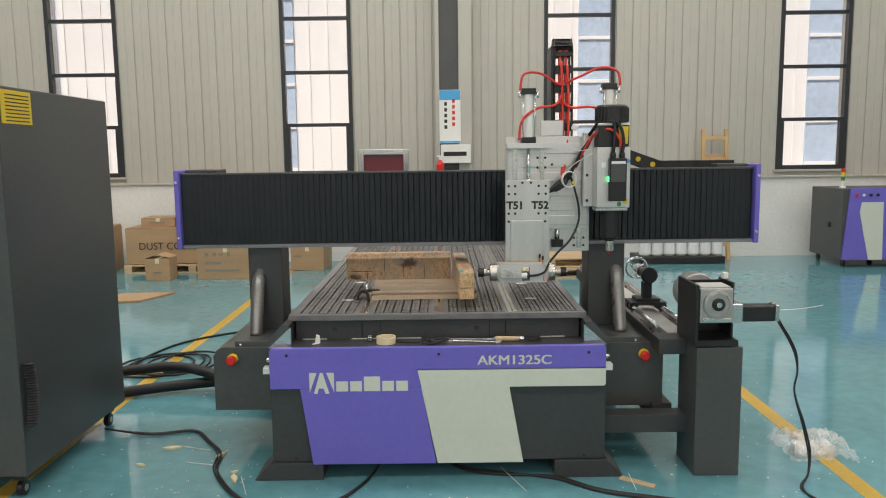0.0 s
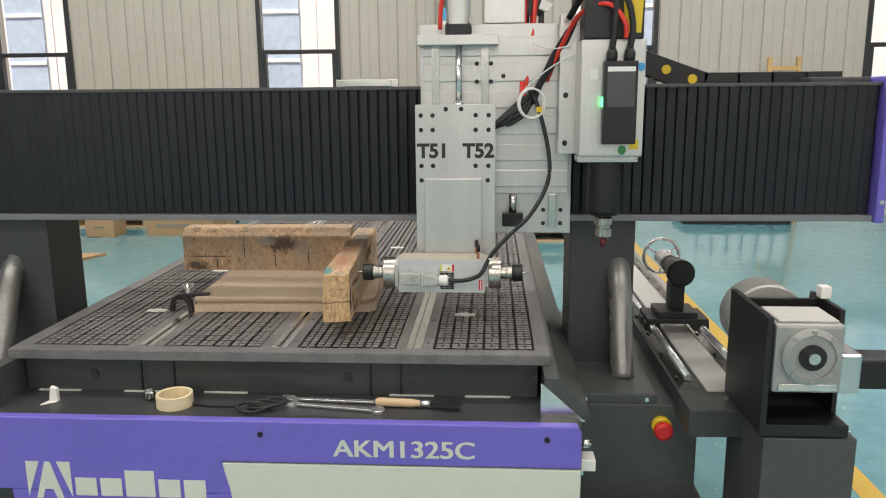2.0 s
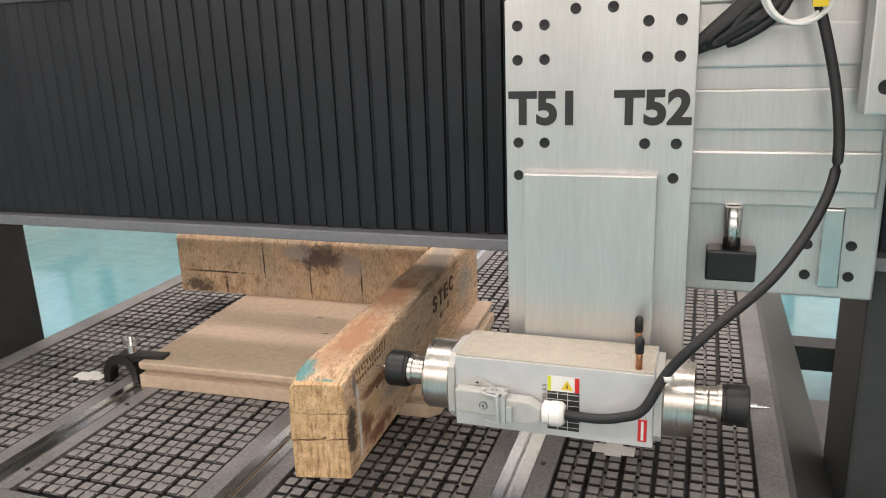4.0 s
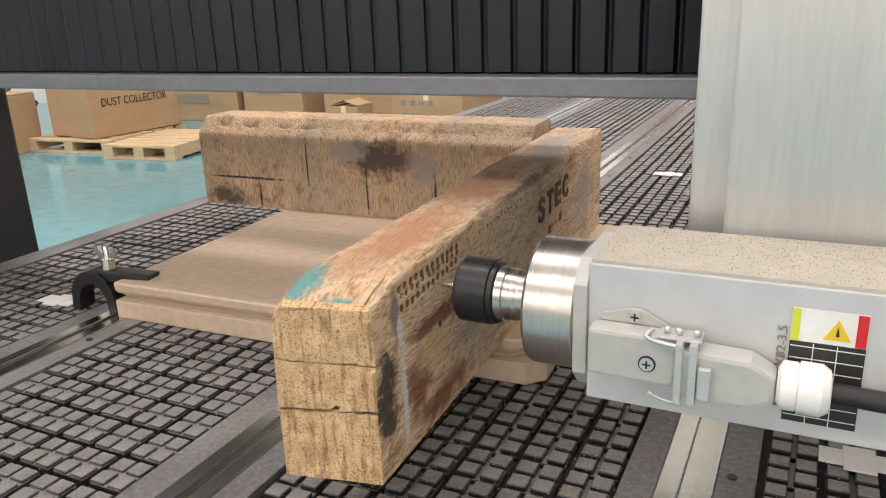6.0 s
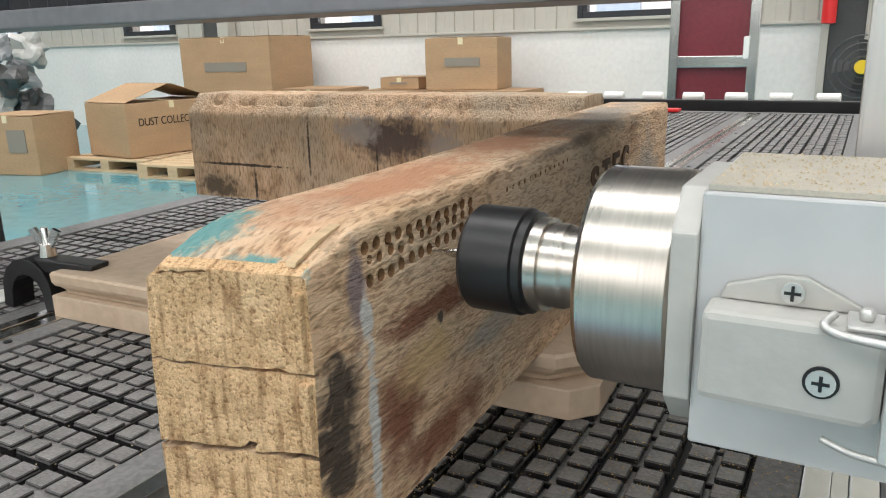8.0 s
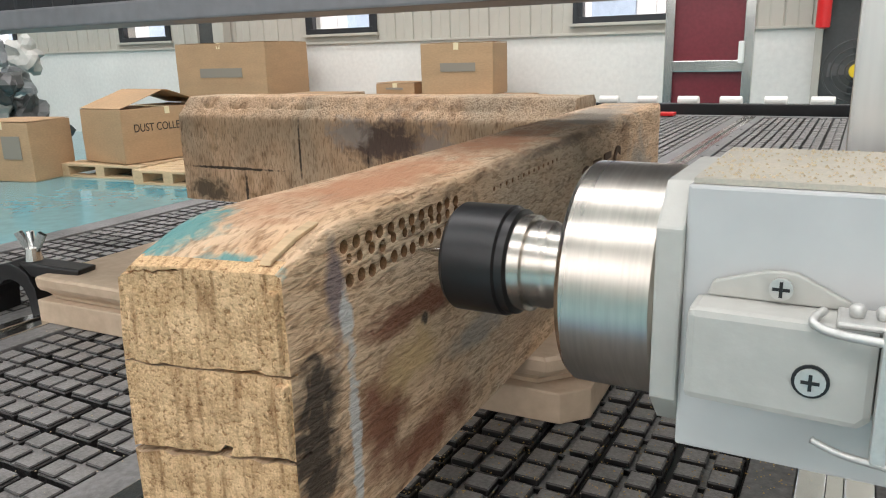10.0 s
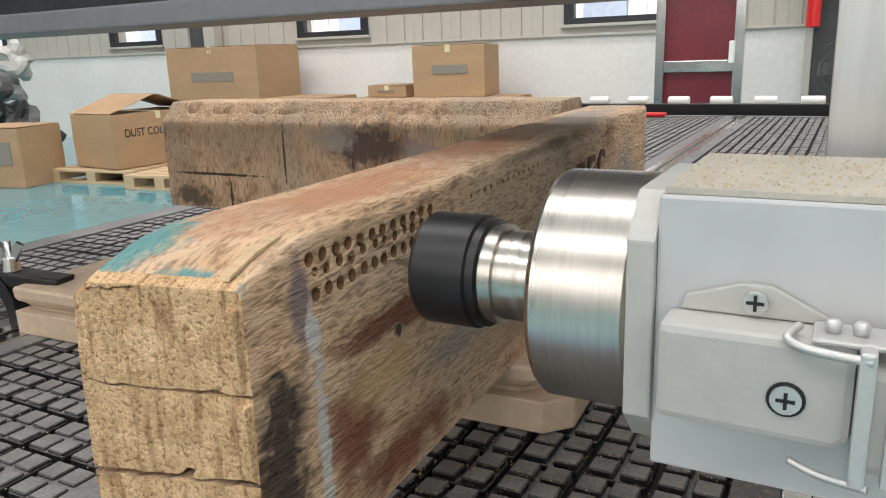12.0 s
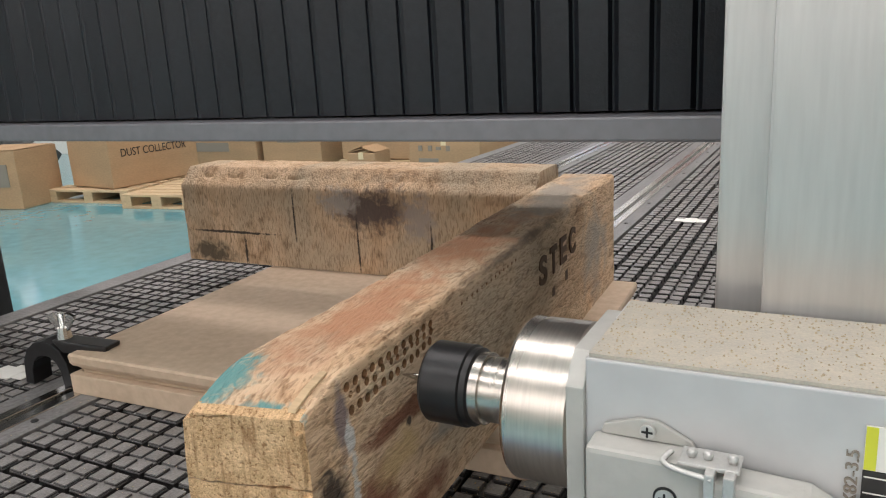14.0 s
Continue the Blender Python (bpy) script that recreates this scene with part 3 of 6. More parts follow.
def bed():
    b = thing("machine_bed", "dark grey router bed with purple and cream front panels", "router machine")
    part("base", box(-0.79, 0.79, -0.13, 2.93, 0.085, 0.635, 0.006), GREY, b)
    for fx in (-0.715, 0.715):
        for fy in (-0.06, 2.7):
            part("foot", prism([(fx - 0.165, 0), (fx + 0.165, 0), (fx + (0.085 if fx > 0 else 0.165), 0.085), (fx - (0.165 if fx > 0 else 0.085), 0.085)], "y", fy - 0.085, fy + 0.15, 0.003), GREY, b)
    # front panel: bent top band and two slanted tongues
    part("top_band", merge(prism([(-0.785, 0.452), (-0.075, 0.452), (-0.095, 0.54), (0.785, 0.54), (0.785, 0.635), (0.775, 0.648), (-0.775, 0.648), (-0.785, 0.635)], "y", -0.158, -0.131, 0.004),
                           prism([(-0.645, 0.4515), (-0.077, 0.4515), (-0.012, 0.083), (-0.595, 0.083)], "y", -0.158, -0.131, 0.003)), PURPLE, b, "purple enamelled panel")
    part("side_band", merge(prism([(-0.095, 0.536), (0.785, 0.536), (0.785, 0.46), (0.777, 0.452), (0.334, 0.452), (0.4, 0.083), (-0.006, 0.083)], "y", -0.157, -0.131, 0.003)), CREAM, b, "cream enamelled panel")
    for sx in (-0.703, 0.006, 0.703):
        part("screw", turned([(0.007, -0.1615), (0.007, -0.157)], "y", (sx, 0, 0.614), 12), BLACK, b)
    for sx in (-0.68, 0.69):
        part("screw", turned([(0.007, -0.1325), (0.007, -0.129)], "y", (sx, 0, 0.105), 12), BLACK, b)
    # emblem in plain shapes and the model name
    part("emblem", merge(prism([(-0.6, 0.435), (-0.6, 0.53), (-0.565, 0.53)], "y", -0.1595, -0.158), prism([(-0.485, 0.435), (-0.485, 0.53), (-0.52, 0.53)], "y", -0.1595, -0.158),
                         prism([(-0.58, 0.43), (-0.55, 0.53), (-0.537, 0.53), (-0.508, 0.43), (-0.525, 0.43), (-0.535, 0.455), (-0.556, 0.455), (-0.564, 0.43)], "y", -0.1595, -0.158)), CREAM, b, "cream emblem")
    ex = -0.475
    for w in (0.055, 0.055, 0.075, 0.055, 0.055):
        h = 0.048 if w == 0.055 else 0.07
        part("emblem_bar", box(ex, ex + w, -0.1595, -0.157, 0.44, 0.44 + h, 0.0), CREAM, b)
        ex += w + 0.01
    for k in range(3):
        lettering("model_name", "AKM1325C", 0.062, pose(0.184 + 0.0018 * k, -0.1588 - 0.0004 * k, 0.5605 + 0.0006 * k) @ FACE_Y, CREAM, b, 0.343)
    for sx in (-1, 1):
        part("side_bolt", turned([(0.011, 0.0), (0.011, 0.03)], "x", (0.785 if sx > 0 else -0.815, -0.1, 0.58), 12), RAIL, b)
        part("bracket", box(*sorted((sx * 0.785, sx * 0.825)), -0.12, -0.07, 0.515, 0.545, 0.003), WHITE, b)
        # rolled side gutter
        prof = [(0.70, 0.742), (0.735, 0.742), (0.805, 0.665), (0.812, 0.652), (0.802, 0.642), (0.79, 0.637), (0.70, 0.637)]
        part("gutter", prism([(sx * a, c) for a, c in prof], "y", -0.09, 2.93), GREY_BOX, b)
        part("gutter_end", prism([(sx * 0.69, 0.636), (sx * 0.80, 0.636), (sx * 0.69, 0.735)], "y", -0.1, -0.091), RAIL, b)
        part("rack_rail", box(*sorted((sx * 0.79, sx * 0.812)), 0.0, 2.93, 0.44, 0.47, 0.002), RAIL, b)
    part("ledge", box(-0.785, 0.785, -0.156, 0.05, 0.636, 0.6445, 0.002), GREY, b)
    apron = part("apron", box(-0.69, 0.69, 0.025, 0.07, 0.6445, 0.742, 0.003), GREY, b)
    for hx in (-0.5, 0.19):
        part("hole", turned([(0.0125, 0.021), (0.0125, 0.0245)], "y", (hx, 0, 0.697), 20), LETTER, b)
    for wx in (-0.66, -0.42, -0.2, 0.3, 0.5):
        part("weld", box(wx, wx + 0.12, 0.018, 0.026, 0.6445, 0.65, 0.003), HOUSING, b)
    for jx in (-0.37, -0.28, 0.25, 0.33):
        part("joint", box(jx, jx + 0.004, 0.021, 0.0248, 0.6446, 0.742), BLACK, b)


bed()


def table():
    t = thing("vacuum_table", "black gridded vacuum table top with aluminium clamping slots", "machine table")
    part("table_frame", merge(box(-0.72, 0.72, 0.0, 0.042, 0.742, TOP, 0.003), box(-0.72, 0.72, 2.85, 2.89, 0.742, TOP, 0.003), box(-0.72, -0.674, 0.042, 2.85, 0.742, TOP, 0.002), box(0.682, 0.72, 0.042, 2.85, 0.742, TOP, 0.002)), DARK_BOARD, t, "dusty dark grey board edge")
    part("table_base", box(-0.674, 0.682, 0.042, 2.85, 0.742, 0.7595), RUBBER, t)
    for a, b in ((FIELDS[0][1], FIELDS[1][0]), (FIELDS[1][1], FIELDS[2][0]), (FIELDS[2][1], FIELDS[3][0])):
        c = min(STRIPS, key=lambda s: abs(s - (a + b) / 2))
        part("slot_board", merge(box(a, c - 0.021, 0.042, 2.85, 0.7596, TOP, 0.001), box(c + 0.021, b, 0.042, 2.85, 0.7596, TOP, 0.001)), DARK_BOARD, t)
        s = part("clamping_slot", merge(box(c - 0.0205, c - 0.005, 0.042, 2.85, 0.7597, TOP + 0.001, 0.0008), box(c + 0.005, c + 0.0205, 0.042, 2.85, 0.7597, TOP + 0.001, 0.0008), box(c - 0.0045, c + 0.0045, 0.042, 2.85, 0.7597, 0.763)), RAIL, t, "aluminium clamping slot")
        for i in range(13):
            part("bolt", turned([(0.004, TOP + 0.0002), (0.004, TOP + 0.0012)], "z", (c + 0.032, 0.09 + i * 0.21, 0), 10), BLACK, t)
    # rubber blocks, each quartered by shallow grooves: near ones singly, the rest joined
    def block(seed):
        rnd = random.Random(seed)
        q, g, top = BLOCK / 2, 0.0012, TOP - 0.7596
        depth = 0.0026 if seed < 5 else 0.0055
        g = g if seed < 5 else 0.0018
        pieces = [box(-q, q, -q, q, 0.0, top - depth, 0.0008, 1)]
        for sx in (-1, 1):
            for sy in (-1, 1):
                g1, g2 = g + rnd.uniform(0, 0.0007), g + rnd.uniform(0, 0.0007)
                pieces.append(box(*sorted((sx * g1, sx * (q - 0.0004))), *sorted((sy * g2, sy * (q - 0.0004))), top - depth - 0.0002, top - rnd.uniform(0, 0.0007), 0.0009, 1))
        bm = merge(*pieces)
        me = bpy.data.meshes.new("rubber_block")
        bm.to_mesh(me)
        bm.free()
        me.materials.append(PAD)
        return me

    kinds = [block(k) for k in range(10)]
    shapes = [([v.co.copy() for v in m.vertices], [tuple(p.vertices) for p in m.polygons]) for m in kinds]
    verts, faces = [], []
    for fi, (a, b) in enumerate(FIELDS):
        for i in range(6):
            x = a + 0.0028 + (i + 0.5) * PITCH
            for j in range(int(2.80 / PITCH)):
                y = 0.046 + (j + 0.56) * PITCH
                k = random.randrange(5) + (5 if fi > 1 or y > 0.9 else 0)
                dx, dy, dz, turn = random.uniform(-0.0007, 0.0007), random.uniform(-0.0007, 0.0007), random.uniform(-0.0008, 0.0), random.uniform(-0.012, 0.012)
                if (fi == 1 and y < 0.60) or (fi == 2 and y < 0.80) or (fi == 0 and y < 0.75):
                    o = new("rubber_block", kinds[k])
                    o.parent = t
                    o.location, o.rotation_euler = (x + dx, y + dy, 0.7596 + dz), (0, 0, turn)
                else:
                    n0 = len(verts)
                    verts.extend((x + dx + v.x, y + dy + v.y, 0.7596 + dz + v.z) for v in shapes[k][0])
                    faces.extend(tuple(n0 + q for q in p) for p in shapes[k][1])
    me = bpy.data.meshes.new("rubber_block_field")
    me.from_pydata(verts, [], faces)
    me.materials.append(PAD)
    o = new("rubber_block_field", me)
    o.parent = t
    o["kind"] = "stuff"
    # white plugs
    for px, py in ((-0.476, 0.378), (0.489, 0.362), (0.489, 0.83), (-0.47, 0.93), (0.155, 1.40), (0.52, 1.40), (0.52, 1.9)):
        part("vacuum_plug", merge(box(px - 0.03, px + 0.03, py - 0.012, py + 0.012, TOP, TOP + 0.0015, 0.0006), box(px - 0.012, px + 0.012, py - 0.018, py + 0.018, TOP + 0.0002, TOP + 0.0022, 0.0006)), WHITE, t)


def rear_rollers():
    r = thing("loading_rollers", "black roller bar with white wheels behind the table", "roller bar", "", pose(0, 2.96, 0.74))
    part("bar", box(-0.8, 0.8, 0, 0.05, 0.02, 0.065, 0.004), BLACK, r)
    part("post", box(-0.7, -0.66, 0.0, 0.05, -0.74, 0.02), BLACK, r)
    part("post", box(0.66, 0.7, 0.0, 0.05, -0.74, 0.02), BLACK, r)
    for i in range(10):
        part("roller", turned([(0.012, -0.04), (0.018, -0.037), (0.018, 0.037), (0.012, 0.04)], "x", (-0.7 + 0.155 * i, 0.02, 0.075), 16), WHITE, r)
    cl = thing("red_cloth", "red cloth strip lying at the back of the table", "cloth", "", pose(-0.5, 2.79, TOP + 0.0015))
    part("strip", box(0, 0.25, 0, 0.06, 0.0, 0.012, 0.004), RED, cl)


rear_rollers()


def boards():
    """Two fibreboards of one size; the upper one has a moulded edge."""
    low = thing("fibreboard", "brown fibreboard offcut lying flat on the machine table", "board", "fibreboards", pose(-0.35, 0.365, TOP, 0, 0, 2.0))
    part("sheet", prism([(0, 0), (0.545, 0), (0.562, 0.018), (0.556, 0.43), (0.0, 0.43)], "z", 0, 0.0235, 0.0015), MDF, low)
    up = thing("fibreboard", "brown fibreboard sheet with moulded edge, worn top, on another board", "board", "fibreboards", pose(-0.35, 0.365, TOP + 0.0238, 0, 0, 2.0))
    outline = [(0.002, 0.0), (0.535, 0.0), (0.558, 0.024), (0.552, 0.43), (0.002, 0.43)]
    bm = bmesh.new()
    rings = []
    for inset, z in ((0.010, 0.0), (0.010, 0.003), (0.006, 0.0075), (0.0025, 0.0095), (0.0005, 0.0135), (0.0, 0.0215), (0.0015, 0.024)):
        cx, cy = 0.28, 0.215
        rings.append([bm.verts.new((x + (inset if x < cx else -inset), y + (inset if y < cy else -inset), z)) for x, y in outline])
    for a, b in zip(rings, rings[1:]):
        for k in range(len(outline)):
            bm.faces.new((a[k], a[(k + 1) % len(outline)], b[(k + 1) % len(outline)], b[k]))
    bm.faces.new(rings[0][::-1])
    bm.faces.new(rings[-1])
    bmesh.ops.recalc_face_normals(bm, faces=bm.faces[:])
    part("sheet", bm, MDF, up)
    for kx, ky in ((0.27, 0.19), (0.3, 0.2), (0.22, 0.27)):
        part("gouge", prism([(kx, ky), (kx + 0.012, ky + 0.001), (kx + 0.018, ky + 0.004), (kx + 0.006, ky + 0.004)], "z", 0.0236, 0.0244), BURN, up, "small dark gouge")
    chip = thing("wood_chip", "white splintered chip beside the back beam", "chip", "", pose(-0.365, 0.70, TOP))
    part("chip", prism([(-0.014, -0.004), (0.01, -0.008), (0.016, 0.003), (-0.008, 0.008)], "z", 0.0, 0.012, 0.003), WHITE, chip)


BURN = material("burnt brand", (0.11, 0.062, 0.035), 0.9, 0, 0.3, 80)
boards()


def clamp():
    c = thing("toggle_clamp", "black curved steel clamp with a wing nut", "clamp", "", pose(-0.366, 0.387, TOP, 0, 0, 10) @ Matrix.Diagonal((1, 1, 1.16, 1)))
    arc = []
    for i in range(9):
        a = math.pi * i / 8
        arc.append((-0.032 - 0.034 * math.cos(a), 0.002 + 0.046 * math.sin(a) ** 0.7))
    for i in range(8, -1, -1):
        a = math.pi * i / 8
        arc.append((-0.032 - 0.022 * math.cos(a), 0.0 + 0.033 * math.sin(a) ** 0.7))
    part("arm", merge(prism(arc, "y", -0.014, 0.014, 0.001), prism([(-0.005, 0.036), (0.055, 0.038), (0.058, 0.046), (-0.02, 0.049)], "y", -0.012, 0.012, 0.002)), BLACK, c)
    part("bolt", turned([(0.004, 0.002), (0.004, 0.075)], "z", (-0.01, 0, 0), 12), RAIL, c)
    part("wing_nut", merge(turned([(0.009, 0.049), (0.007, 0.06)], "z", (-0.01, 0, 0), 14), prism([(-0.016, 0.055), (-0.03, 0.072), (-0.022, 0.075), (-0.01, 0.06), (0.002, 0.075), (0.01, 0.072), (-0.004, 0.055)], "y", -0.002, 0.002)), RAIL, c)


clamp()


def wood_material(name, blobs, pale=1.0):
    """Old sawn timber: long grain, torn fibres, and stains of given place, size and colour."""
    m = bpy.data.materials.new(name)
    m.use_nodes = True
    n, k = m.node_tree.nodes, m.node_tree.links
    b = n["Principled BSDF"]
    b.inputs["Roughness"].default_value = 0.8
    b.inputs["Specular IOR Level"].default_value = 0.3
    tc = n.new("ShaderNodeTexCoord")

    def noise_tex(scale, stretch, detail=6, distort=0.0):
        mp, t = n.new("ShaderNodeMapping"), n.new("ShaderNodeTexNoise")
        mp.inputs["Scale"].default_value = stretch
        t.inputs["Scale"].default_value, t.inputs["Detail"].default_value, t.inputs["Distortion"].default_value = scale, detail, distort
        k.new(tc.outputs["Object"], mp.inputs[0])
        k.new(mp.outputs[0], t.inputs["Vector"])
        return t

    def ramp(src, stops):
        r = n.new("ShaderNodeValToRGB")
        el = r.color_ramp.elements
        while len(el) < len(stops):
            el.new(0.5)
        for e, (p, c) in zip(el, stops):
            e.position, e.color = p, (*c, 1)
        k.new(src, r.inputs[0])
        return r

    def mix(fac, a, c, blend="MIX"):
        x = n.new("ShaderNodeMix")
        x.data_type, x.blend_type = "RGBA", blend
        k.new(fac, x.inputs[0])
        k.new(a, x.inputs[6])
        k.new(c, x.inputs[7])
        return x.outputs[2]

    def colour(c):
        r = n.new("ShaderNodeRGB")
        r.outputs[0].default_value = (*c, 1)
        return r.outputs[0]

    along = (7, 1.2, 7) if name != "weathered timber" else (4, 4, 2.5)
    fine = (2.2, 0.5, 2.2) if name != "weathered timber" else (2.4, 2.4, 0.4)
    grain, fibre = noise_tex(12, along, 9, 0.5), noise_tex(230, fine, 8, 0.4)
    chips, tone = noise_tex(150, (1, 0.3, 1) if name != "weathered timber" else (1, 1, 0.3), 9, 0.6), noise_tex(7, (1, 0.6, 1), 5, 0.8)
    base = ramp(grain.outputs[0], [(0.28, (0.34 * pale, 0.20 * pale, 0.11 * pale)), (0.42, (0.60 * pale, 0.40 * pale, 0.245 * pale)), (0.68, (0.74 * pale, 0.54 * pale, 0.36 * pale))])
    fac = ramp(tone.outputs[0], [(0.42, (0, 0, 0)), (0.66, (0.8, 0.8, 0.8))])
    c = mix(fac.outputs[0], base.outputs[0], colour((0.47 * pale, 0.385 * pale, 0.28 * pale)))
    ff = ramp(fibre.outputs[0], [(0.36, (0.50, 0.43, 0.37)), (0.50, (1, 1, 1))])
    c = mix(colour((0.75, 0.75, 0.75)), c, ff.outputs[0], "MULTIPLY")
    cf = ramp(chips.outputs[0], [(0.36, (0.2, 0.15, 0.12)), (0.41, (0.95, 0.95, 0.95)), (0.7, (1.0, 1.0, 1.0))])
    c = mix(colour((0.38, 0.38, 0.38)), c, cf.outputs[0], "MULTIPLY")
    for at, size, col, edge, warp_scale in blobs:
        size = tuple(1.3 * s for s in size)
        mp = n.new("ShaderNodeMapping")
        mp.inputs["Location"].default_value = tuple(-p / s for p, s in zip(at, size))
        mp.inputs["Scale"].default_value = tuple(1 / s for s in size)
        k.new(tc.outputs["Object"], mp.inputs[0])
        ln = n.new("ShaderNodeVectorMath")
        ln.operation = "LENGTH"
        k.new(mp.outputs[0], ln.inputs[0])
        w = noise_tex(warp_scale, (1, 0.7, 1), 6, 1.0)
        ad = n.new("ShaderNodeMath")
        ad.operation, ad.inputs[2].default_value = "MULTIPLY_ADD", -0.85
        ad.inputs[1].default_value = 1.7
        k.new(w.outputs[0], ad.inputs[0])
        sm = n.new("ShaderNodeMath")
        sm.operation = "ADD"
        k.new(ln.outputs["Value"], sm.inputs[0])
        k.new(ad.outputs[0], sm.inputs[1])
        f = ramp(sm.outputs[0], [(max(0.0, 1 - edge), (0.92, 0.92, 0.92)), (1.0, (0, 0, 0))])
        c = mix(f.outputs[0], c, colour(col))
    k.new(c, b.inputs["Base Color"])
    h1, h2 = n.new("ShaderNodeMath"), n.new("ShaderNodeMath")
    h1.operation = h2.operation = "ADD"
    k.new(grain.outputs[0], h1.inputs[0])
    k.new(fibre.outputs[0], h1.inputs[1])
    k.new(h1.outputs[0], h2.inputs[0])
    k.new(chips.outputs[0], h2.inputs[1])
    bp = n.new("ShaderNodeBump")
    bp.inputs["Strength"].default_value, bp.inputs["Distance"].default_value = 0.9, 0.0028
    k.new(h2.outputs[0], bp.inputs["Height"])
    k.new(bp.outputs[0], b.inputs["Normal"])
    return m


TEAL_COL, BURNT, REDDISH, WHITISH, GREYISH = (0.10, 0.30, 0.30), (0.035, 0.028, 0.024), (0.20, 0.075, 0.04), (0.60, 0.60, 0.58), (0.34, 0.30, 0.25)
TIMBER = wood_material("sawn timber", [
    ((0.072, 0.105, 0.088), (0.012, 0.055, 0.007), REDDISH, 0.5, 60), ((0.072, 0.175, 0.081), (0.012, 0.05, 0.005), REDDISH, 0.55, 60),
    ((0.072, 0.075, 0.045), (0.012, 0.02, 0.024), REDDISH, 0.6, 60), ((0.072, 0.118, 0.016), (0.012, 0.05, 0.014), REDDISH, 0.6, 50),
    ((0.072, 0.104, 0.064), (0.012, 0.026, 0.012), (0.60, 0.42, 0.22), 0.6, 40),
    ((0.072, 0.026, 0.06), (0.012, 0.014, 0.038), BURNT, 0.5, 90), ((0.072, 0.044, 0.112), (0.012, 0.0055, 0.022), (0.22, 0.17, 0.17), 0.6, 80),
    ((0.072, 0.0525, 0.045), (0.012, 0.0036, 0.042), WHITISH, 0.4, 150), ((0.072, 0.05, 0.10), (0.012, 0.004, 0.012), WHITISH, 0.5, 120),
    ((0.072, 0.117, 0.079), (0.012, 0.004, 0.003), BURNT, 0.4, 120), ((0.072, 0.195, 0.05), (0.012, 0.05, 0.008), GREYISH, 0.6, 40), ((0.072, 0.3, 0.035), (0.012, 0.09, 0.02), (0.42, 0.30, 0.2), 0.6, 30),
    ((0.008, 0.028, 0.139), (0.016, 0.026, 0.012), TEAL_COL, 0.5, 140), ((0.052, 0.010, 0.134), (0.020, 0.008, 0.007), TEAL_COL, 0.55, 160),
    ((0.04, 0.55, 0.142), (0.03, 0.14, 0.01), GREYISH, 0.7, 30), ((0.035, 0.14, 0.142), (0.028, 0.09, 0.01), (0.50, 0.25, 0.14), 0.7, 40), ((0.03, 0.32, 0.142), (0.03, 0.10, 0.01), (0.46, 0.23, 0.13), 0.7, 40),
    ((0.072, 0.34, 0.139), (0.008, 0.10, 0.004), (0.20, 0.15, 0.11), 0.6, 60), ((0.072, 0.60, 0.07), (0.012, 0.05, 0.05), GREYISH, 0.7, 30)], 1.08)
OLD_TIMBER = wood_material("weathered timber", [
    ((0.36, 0.0, 0.095), (0.06, 0.03, 0.03), (0.10, 0.075, 0.07), 0.6, 70), ((0.30, 0.0, 0.105), (0.03, 0.02, 0.018), (0.40, 0.36, 0.33), 0.5, 60), ((0.43, 0.0, 0.085), (0.025, 0.02, 0.03), (0.40, 0.34, 0.30), 0.6, 70),
    ((0.05, 0.0, 0.015), (0.035, 0.02, 0.02), (0.12, 0.09, 0.06), 0.6, 80), ((0.10, 0.0, 0.05), (0.07, 0.02, 0.0018), BURNT, 0.4, 90), ((0.22, 0.0, 0.075), (0.0016, 0.02, 0.04), BURNT, 0.5, 90), ((0.33, 0.0, 0.04), (0.0016, 0.02, 0.04), BURNT, 0.5, 90), ((0.12, 0.0, 0.02), (0.0025, 0.02, 0.02), BURNT, 0.5, 90), ((0.45, 0.0, 0.04), (0.0016, 0.02, 0.035), BURNT, 0.5, 90),
    ((0.36, 0.06, 0.135), (0.2, 0.04, 0.012), (0.17, 0.12, 0.09), 0.7, 40)], 1.08)


